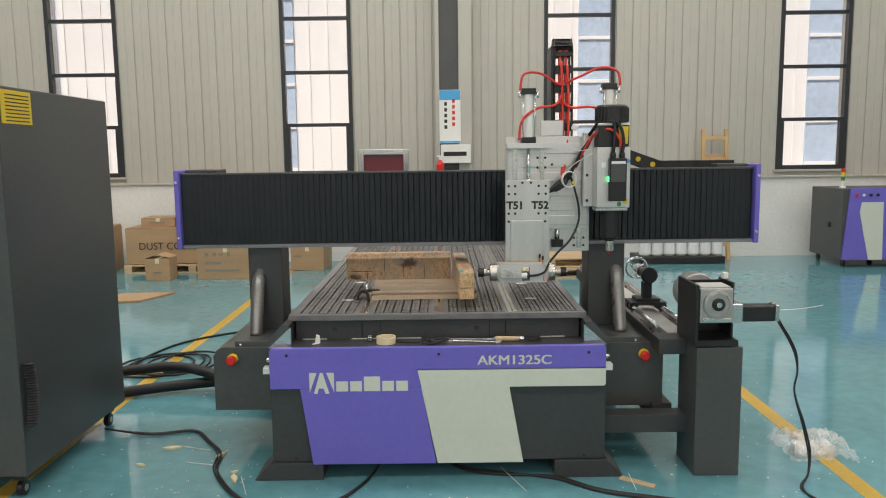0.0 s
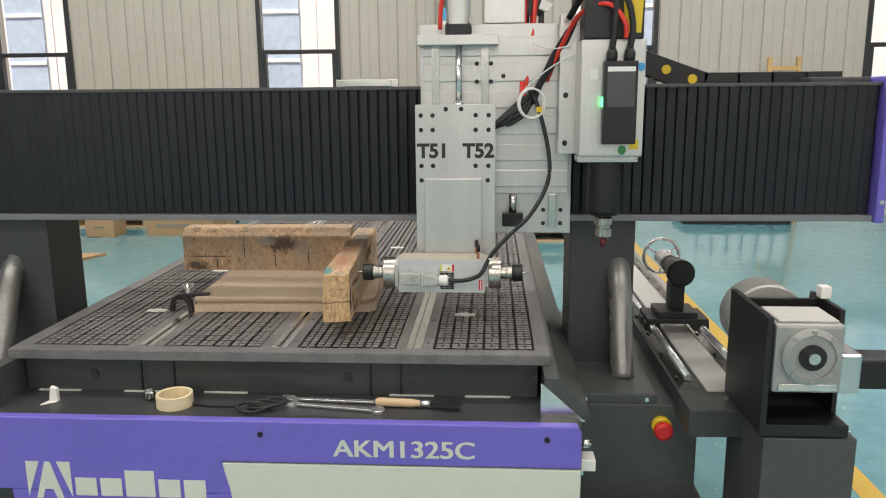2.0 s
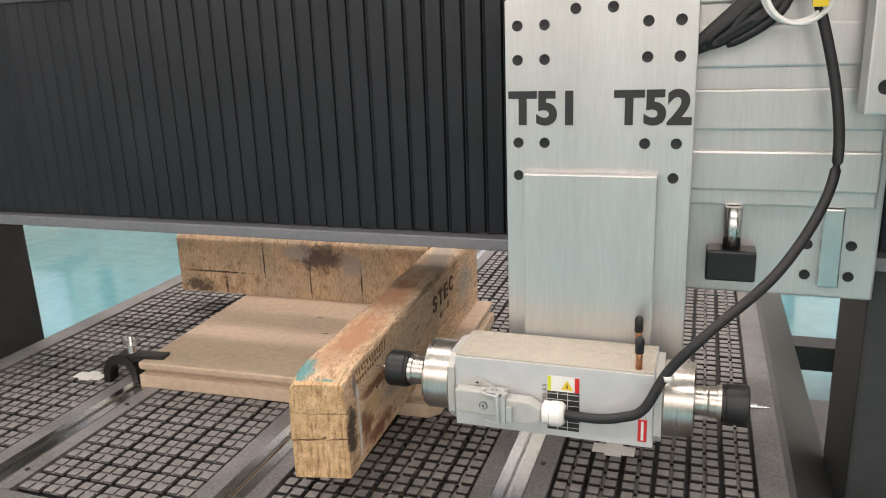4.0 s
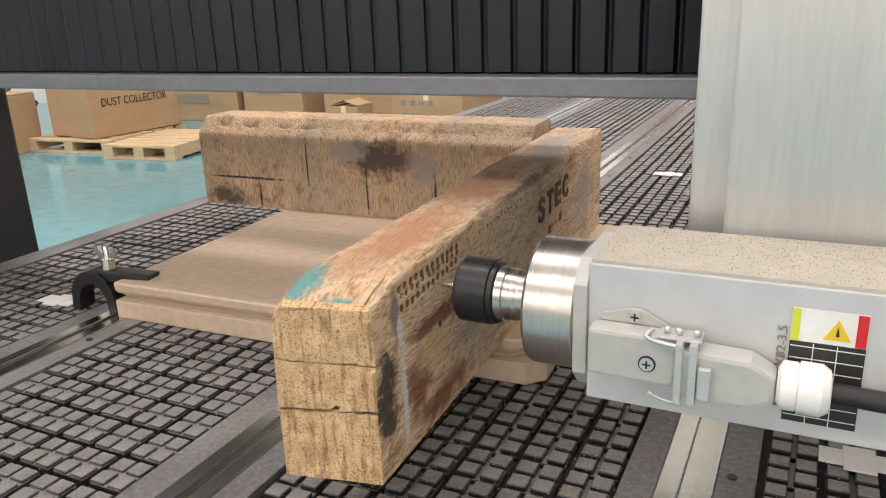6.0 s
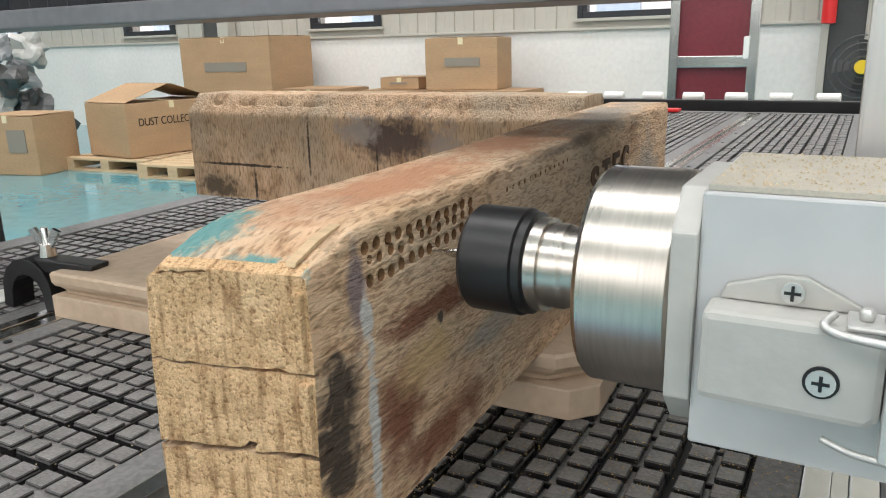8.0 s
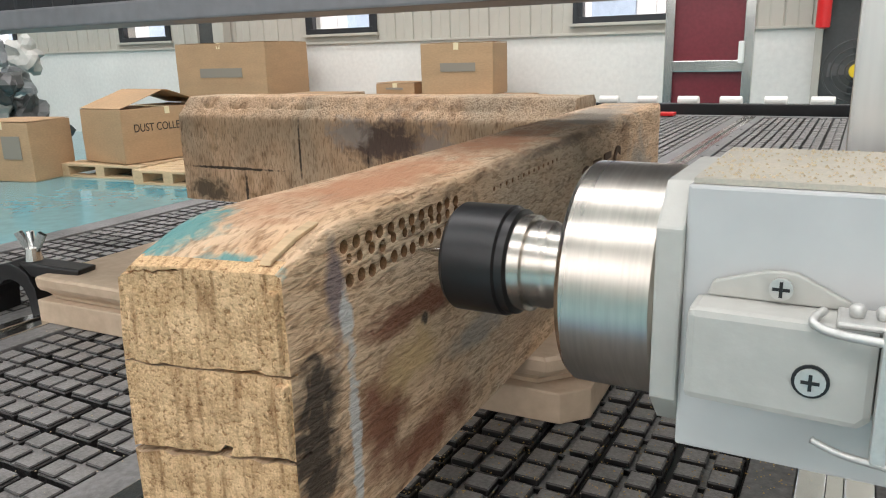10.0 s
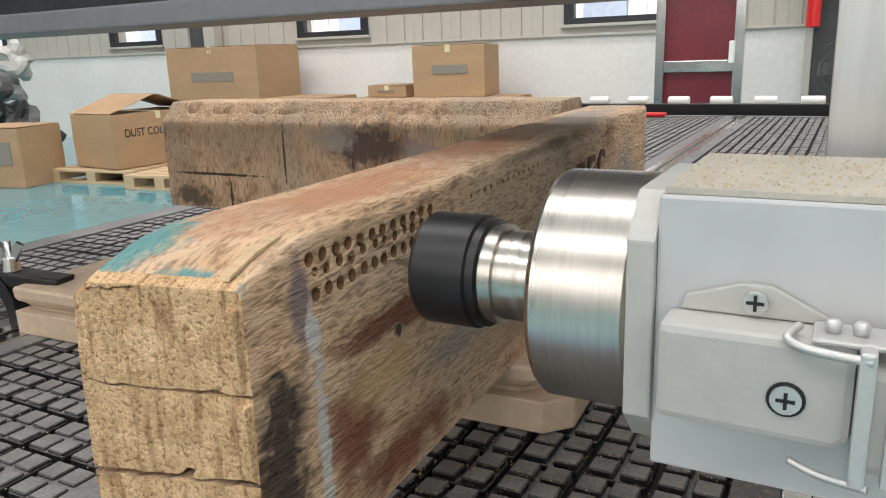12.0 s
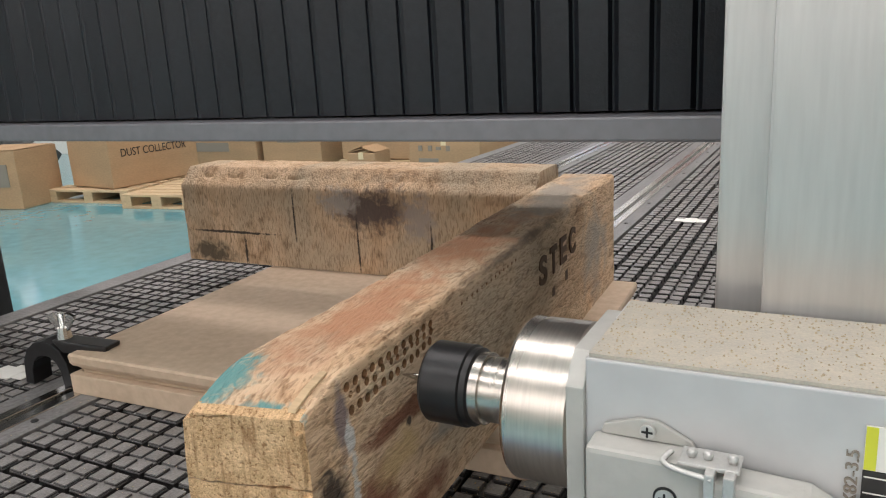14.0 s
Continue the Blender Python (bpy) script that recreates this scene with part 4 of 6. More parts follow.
def end_grain():
    """Fuzzy sawn end grain with upright saw marks."""
    m = material("sawn end grain", (0.66, 0.415, 0.21), 0.88, 0, 0.26, 80, 1.0, 520, second=(0.84, 0.58, 0.34))
    n, k = m.node_tree.nodes, m.node_tree.links
    b = n["Principled BSDF"]
    src = b.inputs["Base Color"].links[0].from_socket
    tc, mp, t, r, x = n.new("ShaderNodeTexCoord"), n.new("ShaderNodeMapping"), n.new("ShaderNodeTexNoise"), n.new("ShaderNodeValToRGB"), n.new("ShaderNodeMix")
    mp.inputs["Scale"].default_value = (240, 1, 30)
    t.inputs["Scale"].default_value, t.inputs["Detail"].default_value = 1.0, 4
    k.new(tc.outputs["Object"], mp.inputs[0])
    k.new(mp.outputs[0], t.inputs["Vector"])
    k.new(t.outputs[0], r.inputs[0])
    r.color_ramp.elements[0].position, r.color_ramp.elements[1].position = 0.36, 0.5
    r.color_ramp.elements[0].color, r.color_ramp.elements[1].color = (0.5, 0.42, 0.36, 1), (1, 1, 1, 1)
    x.data_type, x.blend_type = "RGBA", "MULTIPLY"
    x.inputs[0].default_value = 0.75
    k.new(src, x.inputs[6])
    k.new(r.outputs[0], x.inputs[7])
    pit, pr, px = n.new("ShaderNodeTexNoise"), n.new("ShaderNodeValToRGB"), n.new("ShaderNodeMix")
    pit.inputs["Scale"].default_value, pit.inputs["Detail"].default_value, pit.inputs["Roughness"].default_value = 520, 6, 0.7
    k.new(tc.outputs["Object"], pit.inputs["Vector"])
    k.new(pit.outputs[0], pr.inputs[0])
    pr.color_ramp.elements[0].position, pr.color_ramp.elements[1].position = 0.38, 0.46
    pr.color_ramp.elements[0].color, pr.color_ramp.elements[1].color = (0.36, 0.25, 0.17, 1), (1, 1, 1, 1)
    px.data_type, px.blend_type = "RGBA", "MULTIPLY"
    px.inputs[0].default_value = 0.75
    k.new(x.outputs[2], px.inputs[6])
    k.new(pr.outputs[0], px.inputs[7])
    k.new(px.outputs[2], b.inputs["Base Color"])
    b.inputs["Specular IOR Level"].default_value = 0.2
    return m


END_GRAIN = end_grain()
# wood inside the drill holes, its colour darkened to stand for their shade
HOLE_SHADE = material("drilled wood with painted shade", (0.20, 0.10, 0.042), 0.9, 0, 0.3, 90, 0.4, 500)


def timber_mesh(w, d, h, chamfer, seed, cuts=(20, 150, 34), rough=0.0011, droop=0.0, skew=0.0):
    """A sawn beam from x 0..w, y 0..d, z 0..h with worn upper arrises, a rubbed down end and fuzzy end faces."""
    nx, ny, nz = cuts
    cl, cr = chamfer
    bm = bmesh.new()

    def place(u, v, y, wear):
        x, z = u * w, v * h
        for c, side in ((cl, x), (cr, w - x)):
            s = (c - side) + (z - (h - c)) - c
            if z > h - c and side < c and s > 0:
                x, z = x + (0.5 if side == x else -0.5) * s, z - 0.5 * s
        if y < 0.055:
            f = 1 - y / 0.055
            z -= droop * f * f * max(0.0, v - 0.6) / 0.4
            x += 0.003 * f * f * (1 - u) * max(0.0, v - 0.6) / 0.4
        q = Vector((x * 28, y * 7, z * 28)) + Vector((seed, seed, 0))
        p = Vector((x, y + skew * u * max(0.0, 1 - y / 0.2), z))
        p += Vector((noise.noise(q), 0.0, noise.noise(q + Vector((5, 5, 5))))) * rough * (0.3 if v == 0 else 1)
        # torn arris along the upper edges
        edge = max(0.0, 1 - (abs(u - 1) * w + (1 - v) * h) / 0.007) + max(0.0, 1 - (u * w + (1 - v) * h) / 0.007)
        if edge:
            bite = max(0.0, noise.noise(Vector((y * 55, seed, 1.5))) + 0.15) * 0.005 * edge
            p.z -= bite
            p.x += bite * (0.7 if u < 0.5 else -0.7)
        # fuzz and saw marks on the end faces
        if wear:
            saw = max(0.0, noise.noise(Vector((x * 300, 0.3, z * 14)))) if v > 0.62 else 0.0
            p.y += wear * (0.0012 * noise.noise(Vector((x * 160, seed, z * 160))) + 0.0011 * saw + 0.0016 * noise.noise(Vector((x * 30, seed, z * 30))))
        return p

    loop = [(i, 0) for i in range(nx)] + [(nx, k) for k in range(nz)] + [(nx - i, nz) for i in range(nx)] + [(0, nz - k) for k in range(nz)]
    rings = []
    for j in range(ny + 1):
        t = j / ny
        y = d * (0.35 * t + 0.65 * t * t)
        rings.append([bm.verts.new(place(i / nx, k / nz, y, 0)) for i, k in loop])
    for a, c in zip(rings, rings[1:]):
        for i in range(len(loop)):
            bm.faces.new((a[i], a[(i + 1) % len(loop)], c[(i + 1) % len(loop)], c[i])).smooth = True
    for ring, y, wear in ((rings[0], 0.0, 1.0), (rings[-1], d, -1.0)):
        cell = {key: v for key, v in zip(loop, ring)}
        for i in range(1, nx):
            for k in range(1, nz):
                cell[i, k] = bm.verts.new(place(i / nx, k / nz, y, wear))
        for i in range(nx):
            for k in range(nz):
                bm.faces.new((cell[i, k], cell[i + 1, k], cell[i + 1, k + 1], cell[i, k + 1])).smooth = True
    bmesh.ops.recalc_face_normals(bm, faces=bm.faces[:])
    for e in bm.edges:
        if len(e.link_faces) == 2 and e.calc_face_angle(0) > 0.7:
            e.smooth = False
    return bm


def carve(ob, cutter):
    """Cuts the cutter's shapes out of a mesh for good."""
    me = bpy.data.meshes.new("cutter")
    cutter.to_mesh(me)
    cutter.free()
    tool = new("cutter", me)
    tool.parent = ob.parent
    mod = ob.modifiers.new("carve", "BOOLEAN")
    mod.operation, mod.object, mod.solver = "DIFFERENCE", tool, "EXACT"
    mod.use_self = True
    bpy.context.view_layer.update()
    done = bpy.data.meshes.new_from_object(ob.evaluated_get(bpy.context.evaluated_depsgraph_get()))
    ob.modifiers.clear()
    old, ob.data = ob.data, done
    done.name = "beam"
    bpy.data.objects.remove(tool)


def crack(x0, x1, z0, z1, y, depth, thick, seed):
    """A jagged split in the end face."""
    n = 16
    up, low = [], []
    for i in range(n + 1):
        u = i / n
        x = x0 + (x1 - x0) * u
        z = z0 + (z1 - z0) * u + 0.0018 * noise.noise(Vector((u * 9, seed, 0)))
        h = thick * (0.25 + abs(noise.noise(Vector((u * 6, seed, 3)))) * 1.6) * (0.3 if i in (0, n) else 1)
        up.append((x, z + h))
        low.append((x, z - h))
    return prism(up + low[::-1], "y", y - 0.01, y + depth)


def beams():
    w, h = 0.072, 0.142
    front = thing("timber_beam", "old sawn timber beam drilled with rows of holes, resting on fibreboard", "timber beam", "timber beams", pose(0.112, 0.110, 0.8182, 0, 0, 2.3))
    ob = part("beam", timber_mesh(w, 0.70, h, (0.006, 0.002), 3.0, (28, 170, 48), droop=0.012, skew=0.012), TIMBER, front)
    rnd = random.Random(5)
    cut = []

    def drill(y, z, r, depth):
        cut.append(turned([(r, w - depth), (r, w + 0.01)], "x", (0, y, z), 10))

    for i in range(12):
        f = i / 11
        drill(0.052 + 0.105 * f + rnd.uniform(-0.0005, 0.0005), 0.1305 + rnd.uniform(-0.0006, 0.0006), 0.0030, 0.014)
        drill(0.0545 + 0.100 * f + rnd.uniform(-0.0005, 0.0005), 0.1155 + 0.003 * f + rnd.uniform(-0.0006, 0.0006), 0.0030, 0.014)
        drill(0.055 + 0.102 * f + rnd.uniform(-0.001, 0.001), 0.1245 + 0.001 * f + rnd.uniform(-0.0008, 0.0008), 0.0021 + 0.0008 * rnd.random(), 0.006)
    for i in range(13):
        drill(0.209 + i * 0.0096, 0.1275 + 0.00012 * i, 0.0015, 0.006)
    cut += [crack(-0.001, 0.076, 0.0905, 0.0905, 0, 0.016, 0.0011, 1.0), crack(-0.002, 0.078, 0.053, 0.056, 0, 0.022, 0.0022, 2.0), crack(-0.001, 0.03, 0.127, 0.1295, 0, 0.012, 0.0008, 3.0)]
    cut.append(prism([(0.036, 0.0545), (0.044, 0.0555), (0.045, 0.0585), (0.041, 0.0590), (0.039, 0.0565)], "y", -0.01, 0.022))
    # split across the painted strip on the side
    cut.append(prism([(0.032, 0.076), (0.045, 0.0815), (0.0565, 0.0852), (0.0565, 0.0846), (0.045, 0.0800), (0.032, 0.0745)], "x", w - 0.008, w + 0.01))
    carve(ob, merge(*cut))
    me = ob.data
    me.materials.clear()
    for mt in (TIMBER, END_GRAIN, HOLE_SHADE):
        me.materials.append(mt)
    for p in me.polygons:
        c = p.center
        if (p.normal.y < -0.6 and c.y < 0.018) or (p.normal.y > 0.6 and c.y > 0.69):
            p.material_index = 1
        elif c.y < 0.024 and c.x < w - 0.004 and c.z < 0.133 and p.area < 4e-5 and 0.002 < c.x:
            p.material_index = 1
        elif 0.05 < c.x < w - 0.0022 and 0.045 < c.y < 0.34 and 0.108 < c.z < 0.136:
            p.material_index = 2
        else:
            p.material_index = 0
    part("saw_strip", merge(box(0.0665, 0.0715, 0.0085, 0.013, 0.060, 0.088, 0.0012), box(0.0665, 0.0705, 0.0085, 0.013, 0.0935, 0.124, 0.001)), END_GRAIN, front)
    part("splinter", prism([(0.014, 0.1322), (0.030, 0.1374), (0.044, 0.1408), (0.045, 0.1422), (0.030, 0.1394), (0.015, 0.1342)], "x", w - 0.0115, w - 0.0065, 0.0004), PALLET, front, "pale torn splinter")
    for i, ch in enumerate("STEC"):
        lettering("stencil_letter", ch, 0.0375, pose(w + 0.0008, 0.386 + i * 0.034, 0.0865 + 0.0014 * i, 90, 0, 90), BURN, front, 0.023, 0.0012)
    part("stencil_mark", box(w - 0.002, w + 0.0006, 0.428, 0.436, 0.063, 0.072, 0.0004), BURN, front)
    part("stencil_mark", box(w - 0.002, w + 0.0006, 0.474, 0.482, 0.066, 0.077, 0.0004), BURN, front)
    back = thing("timber_beam", "old weathered timber beam with dark stains, lying across", "timber beam", "timber beams", pose(-0.528, 0.735, 0.8182, 0, 0, 1.0))
    bm = timber_mesh(0.10, 0.60, 0.150, (0.005, 0.027), 11.0, (20, 120, 30))
    bmesh.ops.rotate(bm, verts=bm.verts, cent=(0, 0, 0), matrix=Matrix.Rotation(radians(-90), 3, "Z"))
    bmesh.ops.translate(bm, verts=bm.verts, vec=(0, 0.10, 0))
    part("beam", bm, OLD_TIMBER, back)


beams()
# ---- the routing machine: gantry ----
GY = 0.41        # face of the bellows
GB, GT = 1.062, 1.454


def gantry():
    g = thing("gantry", "moving gantry with black bellows and purple end plates", "machine gantry")
    part("beam_core", box(-1.36, 1.668, GY + 0.03, GY + 0.26, GB + 0.012, GT - 0.012, 0.004), GREY, g)
    part("lower_rail", box(-1.345, 1.668, GY - 0.02, GY + 0.05, GB - 0.008, GB + 0.010, 0.002), STRIP, g)
    part("upper_rail", box(-1.345, 1.668, GY - 0.005, GY + 0.05, GT - 0.014, GT - 0.004, 0.002), GREY_BOX, g)
    for a, b, name in ((-1.345, CAR_L - 0.004, "bellows"), (CAR_R + 0.004, 1.66, "bellows")):
        bm = bmesh.new()
        n = int((b - a) / 0.029)
        step = (b - a) / n
        lo, hi = [], []
        for i in range(n + 1):
            # folds stand open near the carriage and flatten out at the far ends
            for dx, dy in ((0.0, 0.013), (0.06, 0.0), (0.12, -0.001), (0.2, 0.0015), (0.9, 0.006)):
                if i == n and dx:
                    continue
                x = a + (i + dx) * step
                u = (x - a) / (b - a)
                near = u if b < 0.5 else 1 - u
                near = 0.12 + 0.88 * near ** 2
                y = GY + dy * near + 0.0016 * noise.noise(Vector((x * 40, 0.3, 0)))
                lo.append(bm.verts.new((x, y, GB + 0.012)))
                hi.append(bm.verts.new((x, y, GT - 0.008)))
        for i in range(len(lo) - 1):
            bm.faces.new((lo[i], lo[i + 1], hi[i + 1], hi[i]))
        part(name, merge(bm, box(a, b, GY + 0.014, GY + 0.028, GB + 0.012, GT - 0.008)), BELLOWS, g, "black pleated bellows cover")
    for sx in (-1, 1):
        x0 = -1.372 if sx < 0 else 1.668
        part("end_plate", box(x0, x0 + 0.027, GY - 0.035, GY + 0.28, GB - 0.012, GT + 0.012, 0.008), PURPLE, g, "purple enamelled end plate")
        part("end_cap", box(x0 - 0.17 if sx > 0 else x0 + 0.027, x0 if sx > 0 else x0 + 0.027 + 0.17, GY + 0.07, GY + 0.26, GT - 0.01, GT + 0.012, 0.006), GREY, g)
        for bz in (GB + 0.05, GT - 0.05):
            part("screw", turned([(0.007, GY - 0.039), (0.007, GY - 0.034)], "y", (x0 + 0.0135, 0, bz), 10), CHROME, g)
        # column with brace, side box and stop button
        px0, px1 = (-1.01, -0.83) if sx < 0 else (0.805, 1.0)
        part("column", box(px0, px1, 0.42, 0.61, 0.56, GB + 0.02, 0.006), GREY, g)
        bx = -0.955 if sx < 0 else 0.955
        part("brace", tube([(bx, 0.30, 0.60), (bx, 0.34, 0.72), (bx, 0.385, 0.84), (bx, 0.43, 0.905), (bx, 0.46, 0.915)], 0.034, 16), BRACE, g, "bright welded quarter pipe brace")
        part("foot_plate", box(*sorted((sx * 0.80, sx * 1.03)), 0.16, 0.95, 0.565, 0.606, 0.004), GREY_BOX, g)
        x0b, x1b = sorted((sx * 0.815, sx * 1.14))
        pts = [(x0b, 0.25), (x1b, 0.25), (x1b, 0.53), (x1b - 0.02 , 0.565), (x1b - 0.05, 0.578), (x0b, 0.578)] if sx > 0 else [(x0b, 0.25), (x1b, 0.25), (x1b, 0.578), (x0b + 0.05, 0.578), (x0b + 0.02, 0.565), (x0b, 0.53)]
        part("side_box", prism(pts, "y", 0.15, 0.95, 0.003), GREY_BOX, g)
        for k in range(2):
            part("screw", turned([(0.006, 0.155), (0.006, 0.162)], "y", (sx * (0.83 + 0.17 * k), 0, 0.59), 10), CHROME, g)
        ring = part("stop_ring", turned([(0.027, 0.15), (0.027, 0.136), (0.022, 0.133)], "y", (sx * 1.04, 0, 0.52), 24), YELLOW, g, "yellow ring")
        part("stop_button", turned([(0.012, 0.133), (0.014, 0.124), (0.025, 0.121), (0.025, 0.11), (0.017, 0.105)], "y", (sx * 1.04, 0, 0.517), 24), RED, ring, "red emergency stop button")


CAR_L, CAR_R = 0.352, 0.80
gantry()


def screw_head(x, y, z, r=0.0065):
    return turned([(r, y + 0.001), (r, y - 0.0012), (r * 0.5, y - 0.0008)], "y", (x, 0, z), 12)


HY, HZ = 0.216, 0.936   # axis of the drilling head
PY = 0.285             # face of the head plate


def carriage():
    c = thing("tool_carriage", "milled aluminium tool carriage with slide rails and air cylinders", "machine carriage")
    part("carriage_plate", box(CAR_L + 0.01, CAR_R, GY - 0.035, GY - 0.012, 1.02, 1.62, 0.003), SILVER, c)
    ribs = [box(CAR_L + 0.02, 0.79, GY - 0.05, GY - 0.036, 1.14, 1.585, 0.003)]
    ribs += [box(CAR_L + 0.02, 0.79, GY - 0.056, GY - 0.0502, z, z + 0.05, 0.003) for z in (1.16, 1.235, 1.31, 1.385, 1.46, 1.53)]
    part("slide_block", ribs[0], SILVER, c, "milled aluminium slide block")
    for rb in ribs[1:]:
        part("rib", rb, SILVER, c)
    for rx in (0.408, 0.548):
        part("slide_rail", box(rx - 0.011, rx + 0.011, GY - 0.061, GY - 0.0565, 1.1, 1.575, 0.002), RAIL, c)
    for sx, sz in ((0.525, 1.51), (0.565, 1.51), (0.525, 1.46), (0.565, 1.46), (0.60, 1.475)):
        part("screw", screw_head(sx, GY - 0.0565, sz), BLACK, c)
    part("end_block", box(0.60, 0.66, GY - 0.07, GY - 0.036, 1.045, 1.085, 0.003), BLACK, c)
    part("ball_screw", turned([(0.011, 1.085), (0.011, 1.14)], "z", (0.63, GY - 0.055, 0), 16), RAIL, c)
    for rx in (0.745,):
        part("slide_rail", box(rx - 0.012, rx + 0.012, GY - 0.055, GY - 0.0355, 1.04, 1.14, 0.002), RAIL, c)
        for z in (1.05, 1.09):
            for dx in (-0.025, 0.025):
                part("screw", screw_head(rx + dx, GY - 0.036, z), BLACK, c)
    # front plate that bears the drilling head
    part("head_plate", box(0.354, 0.578, PY, PY + 0.024, 0.93, 1.398, 0.002), SILVER, c, "milled aluminium head plate")
    part("head_pad", box(0.3795, 0.540, PY - 0.018, PY - 0.0005, 0.93, 1.192, 0.002), SILVER, c, "milled aluminium pad")
    for bb in [box(rx - 0.03, rx + 0.03, PY + 0.0245, GY - 0.0615, z, z + 0.07, 0.003) for rx in (0.408, 0.535) for z in (1.0, 1.28)]:
        part("bearing_block", bb, GREY_BOX, c)
    for sx in (0.370, 0.403, 0.523, 0.559):
        for z in (1.368, 1.328, 1.228):
            part("screw", screw_head(sx, PY, z), BLACK, c)
    for sx, z in ((0.370, 1.187), (0.557, 1.187), (0.44, 1.385), (0.483, 1.385)):
        part("screw", screw_head(sx, PY, z), BLACK, c)
    lettering("tool_number", "T51", 0.054, pose(0.358, PY - 0.0008, 1.252) @ FACE_Y, LETTER, c, 0.08, 0.0022)
    lettering("tool_number", "T52", 0.054, pose(0.486, PY - 0.0008, 1.252) @ FACE_Y, LETTER, c, 0.089, 0.0022)
    # air cylinders
    for cx, z0, zt in ((0.475, 1.585, 1.83), (0.885, 1.66, 1.85)):
        cyl = part("air_cylinder", turned([(0.03, z0 + 0.03), (0.03, zt)], "z", (cx, 0.335, 0), 28), WHITE, c, "white air cylinder")
        part("end_cap", box(cx - 0.036, cx + 0.036, 0.3, 0.37, z0, z0 + 0.03, 0.003), BLACK, cyl)
        part("end_cap", box(cx - 0.036, cx + 0.036, 0.3, 0.37, zt, zt + 0.03, 0.003), BLACK, cyl)
        for dx in (-0.03, 0.03):
            part("tie_rod", turned([(0.004, z0 + 0.03), (0.004, zt)], "z", (cx + dx, 0.305, 0), 10), CHROME, cyl)
            part("fitting", turned([(0.008, zt - 0.02), (0.008, zt + 0.01)], "z", (cx + dx * 1.5, 0.31, 0), 10), CHROME, cyl)
    part("cylinder_bracket", box(0.362, 0.585, 0.29, 0.375, 1.558, 1.585, 0.002), SILVER, c)
    part("piston_rod", turned([(0.009, 1.392), (0.009, 1.558)], "z", (0.475, 0.32, 0), 16), CHROME, c)
    part("rod_nut", turned([(0.014, 1.392), (0.014, 1.402)], "z", (0.475, 0.32, 0), 6), CHROME, c)
    part("back_plate", box(0.545, 0.66, GY - 0.034, GY - 0.013, 1.621, 1.70, 0.003), SILVER, c)


carriage()


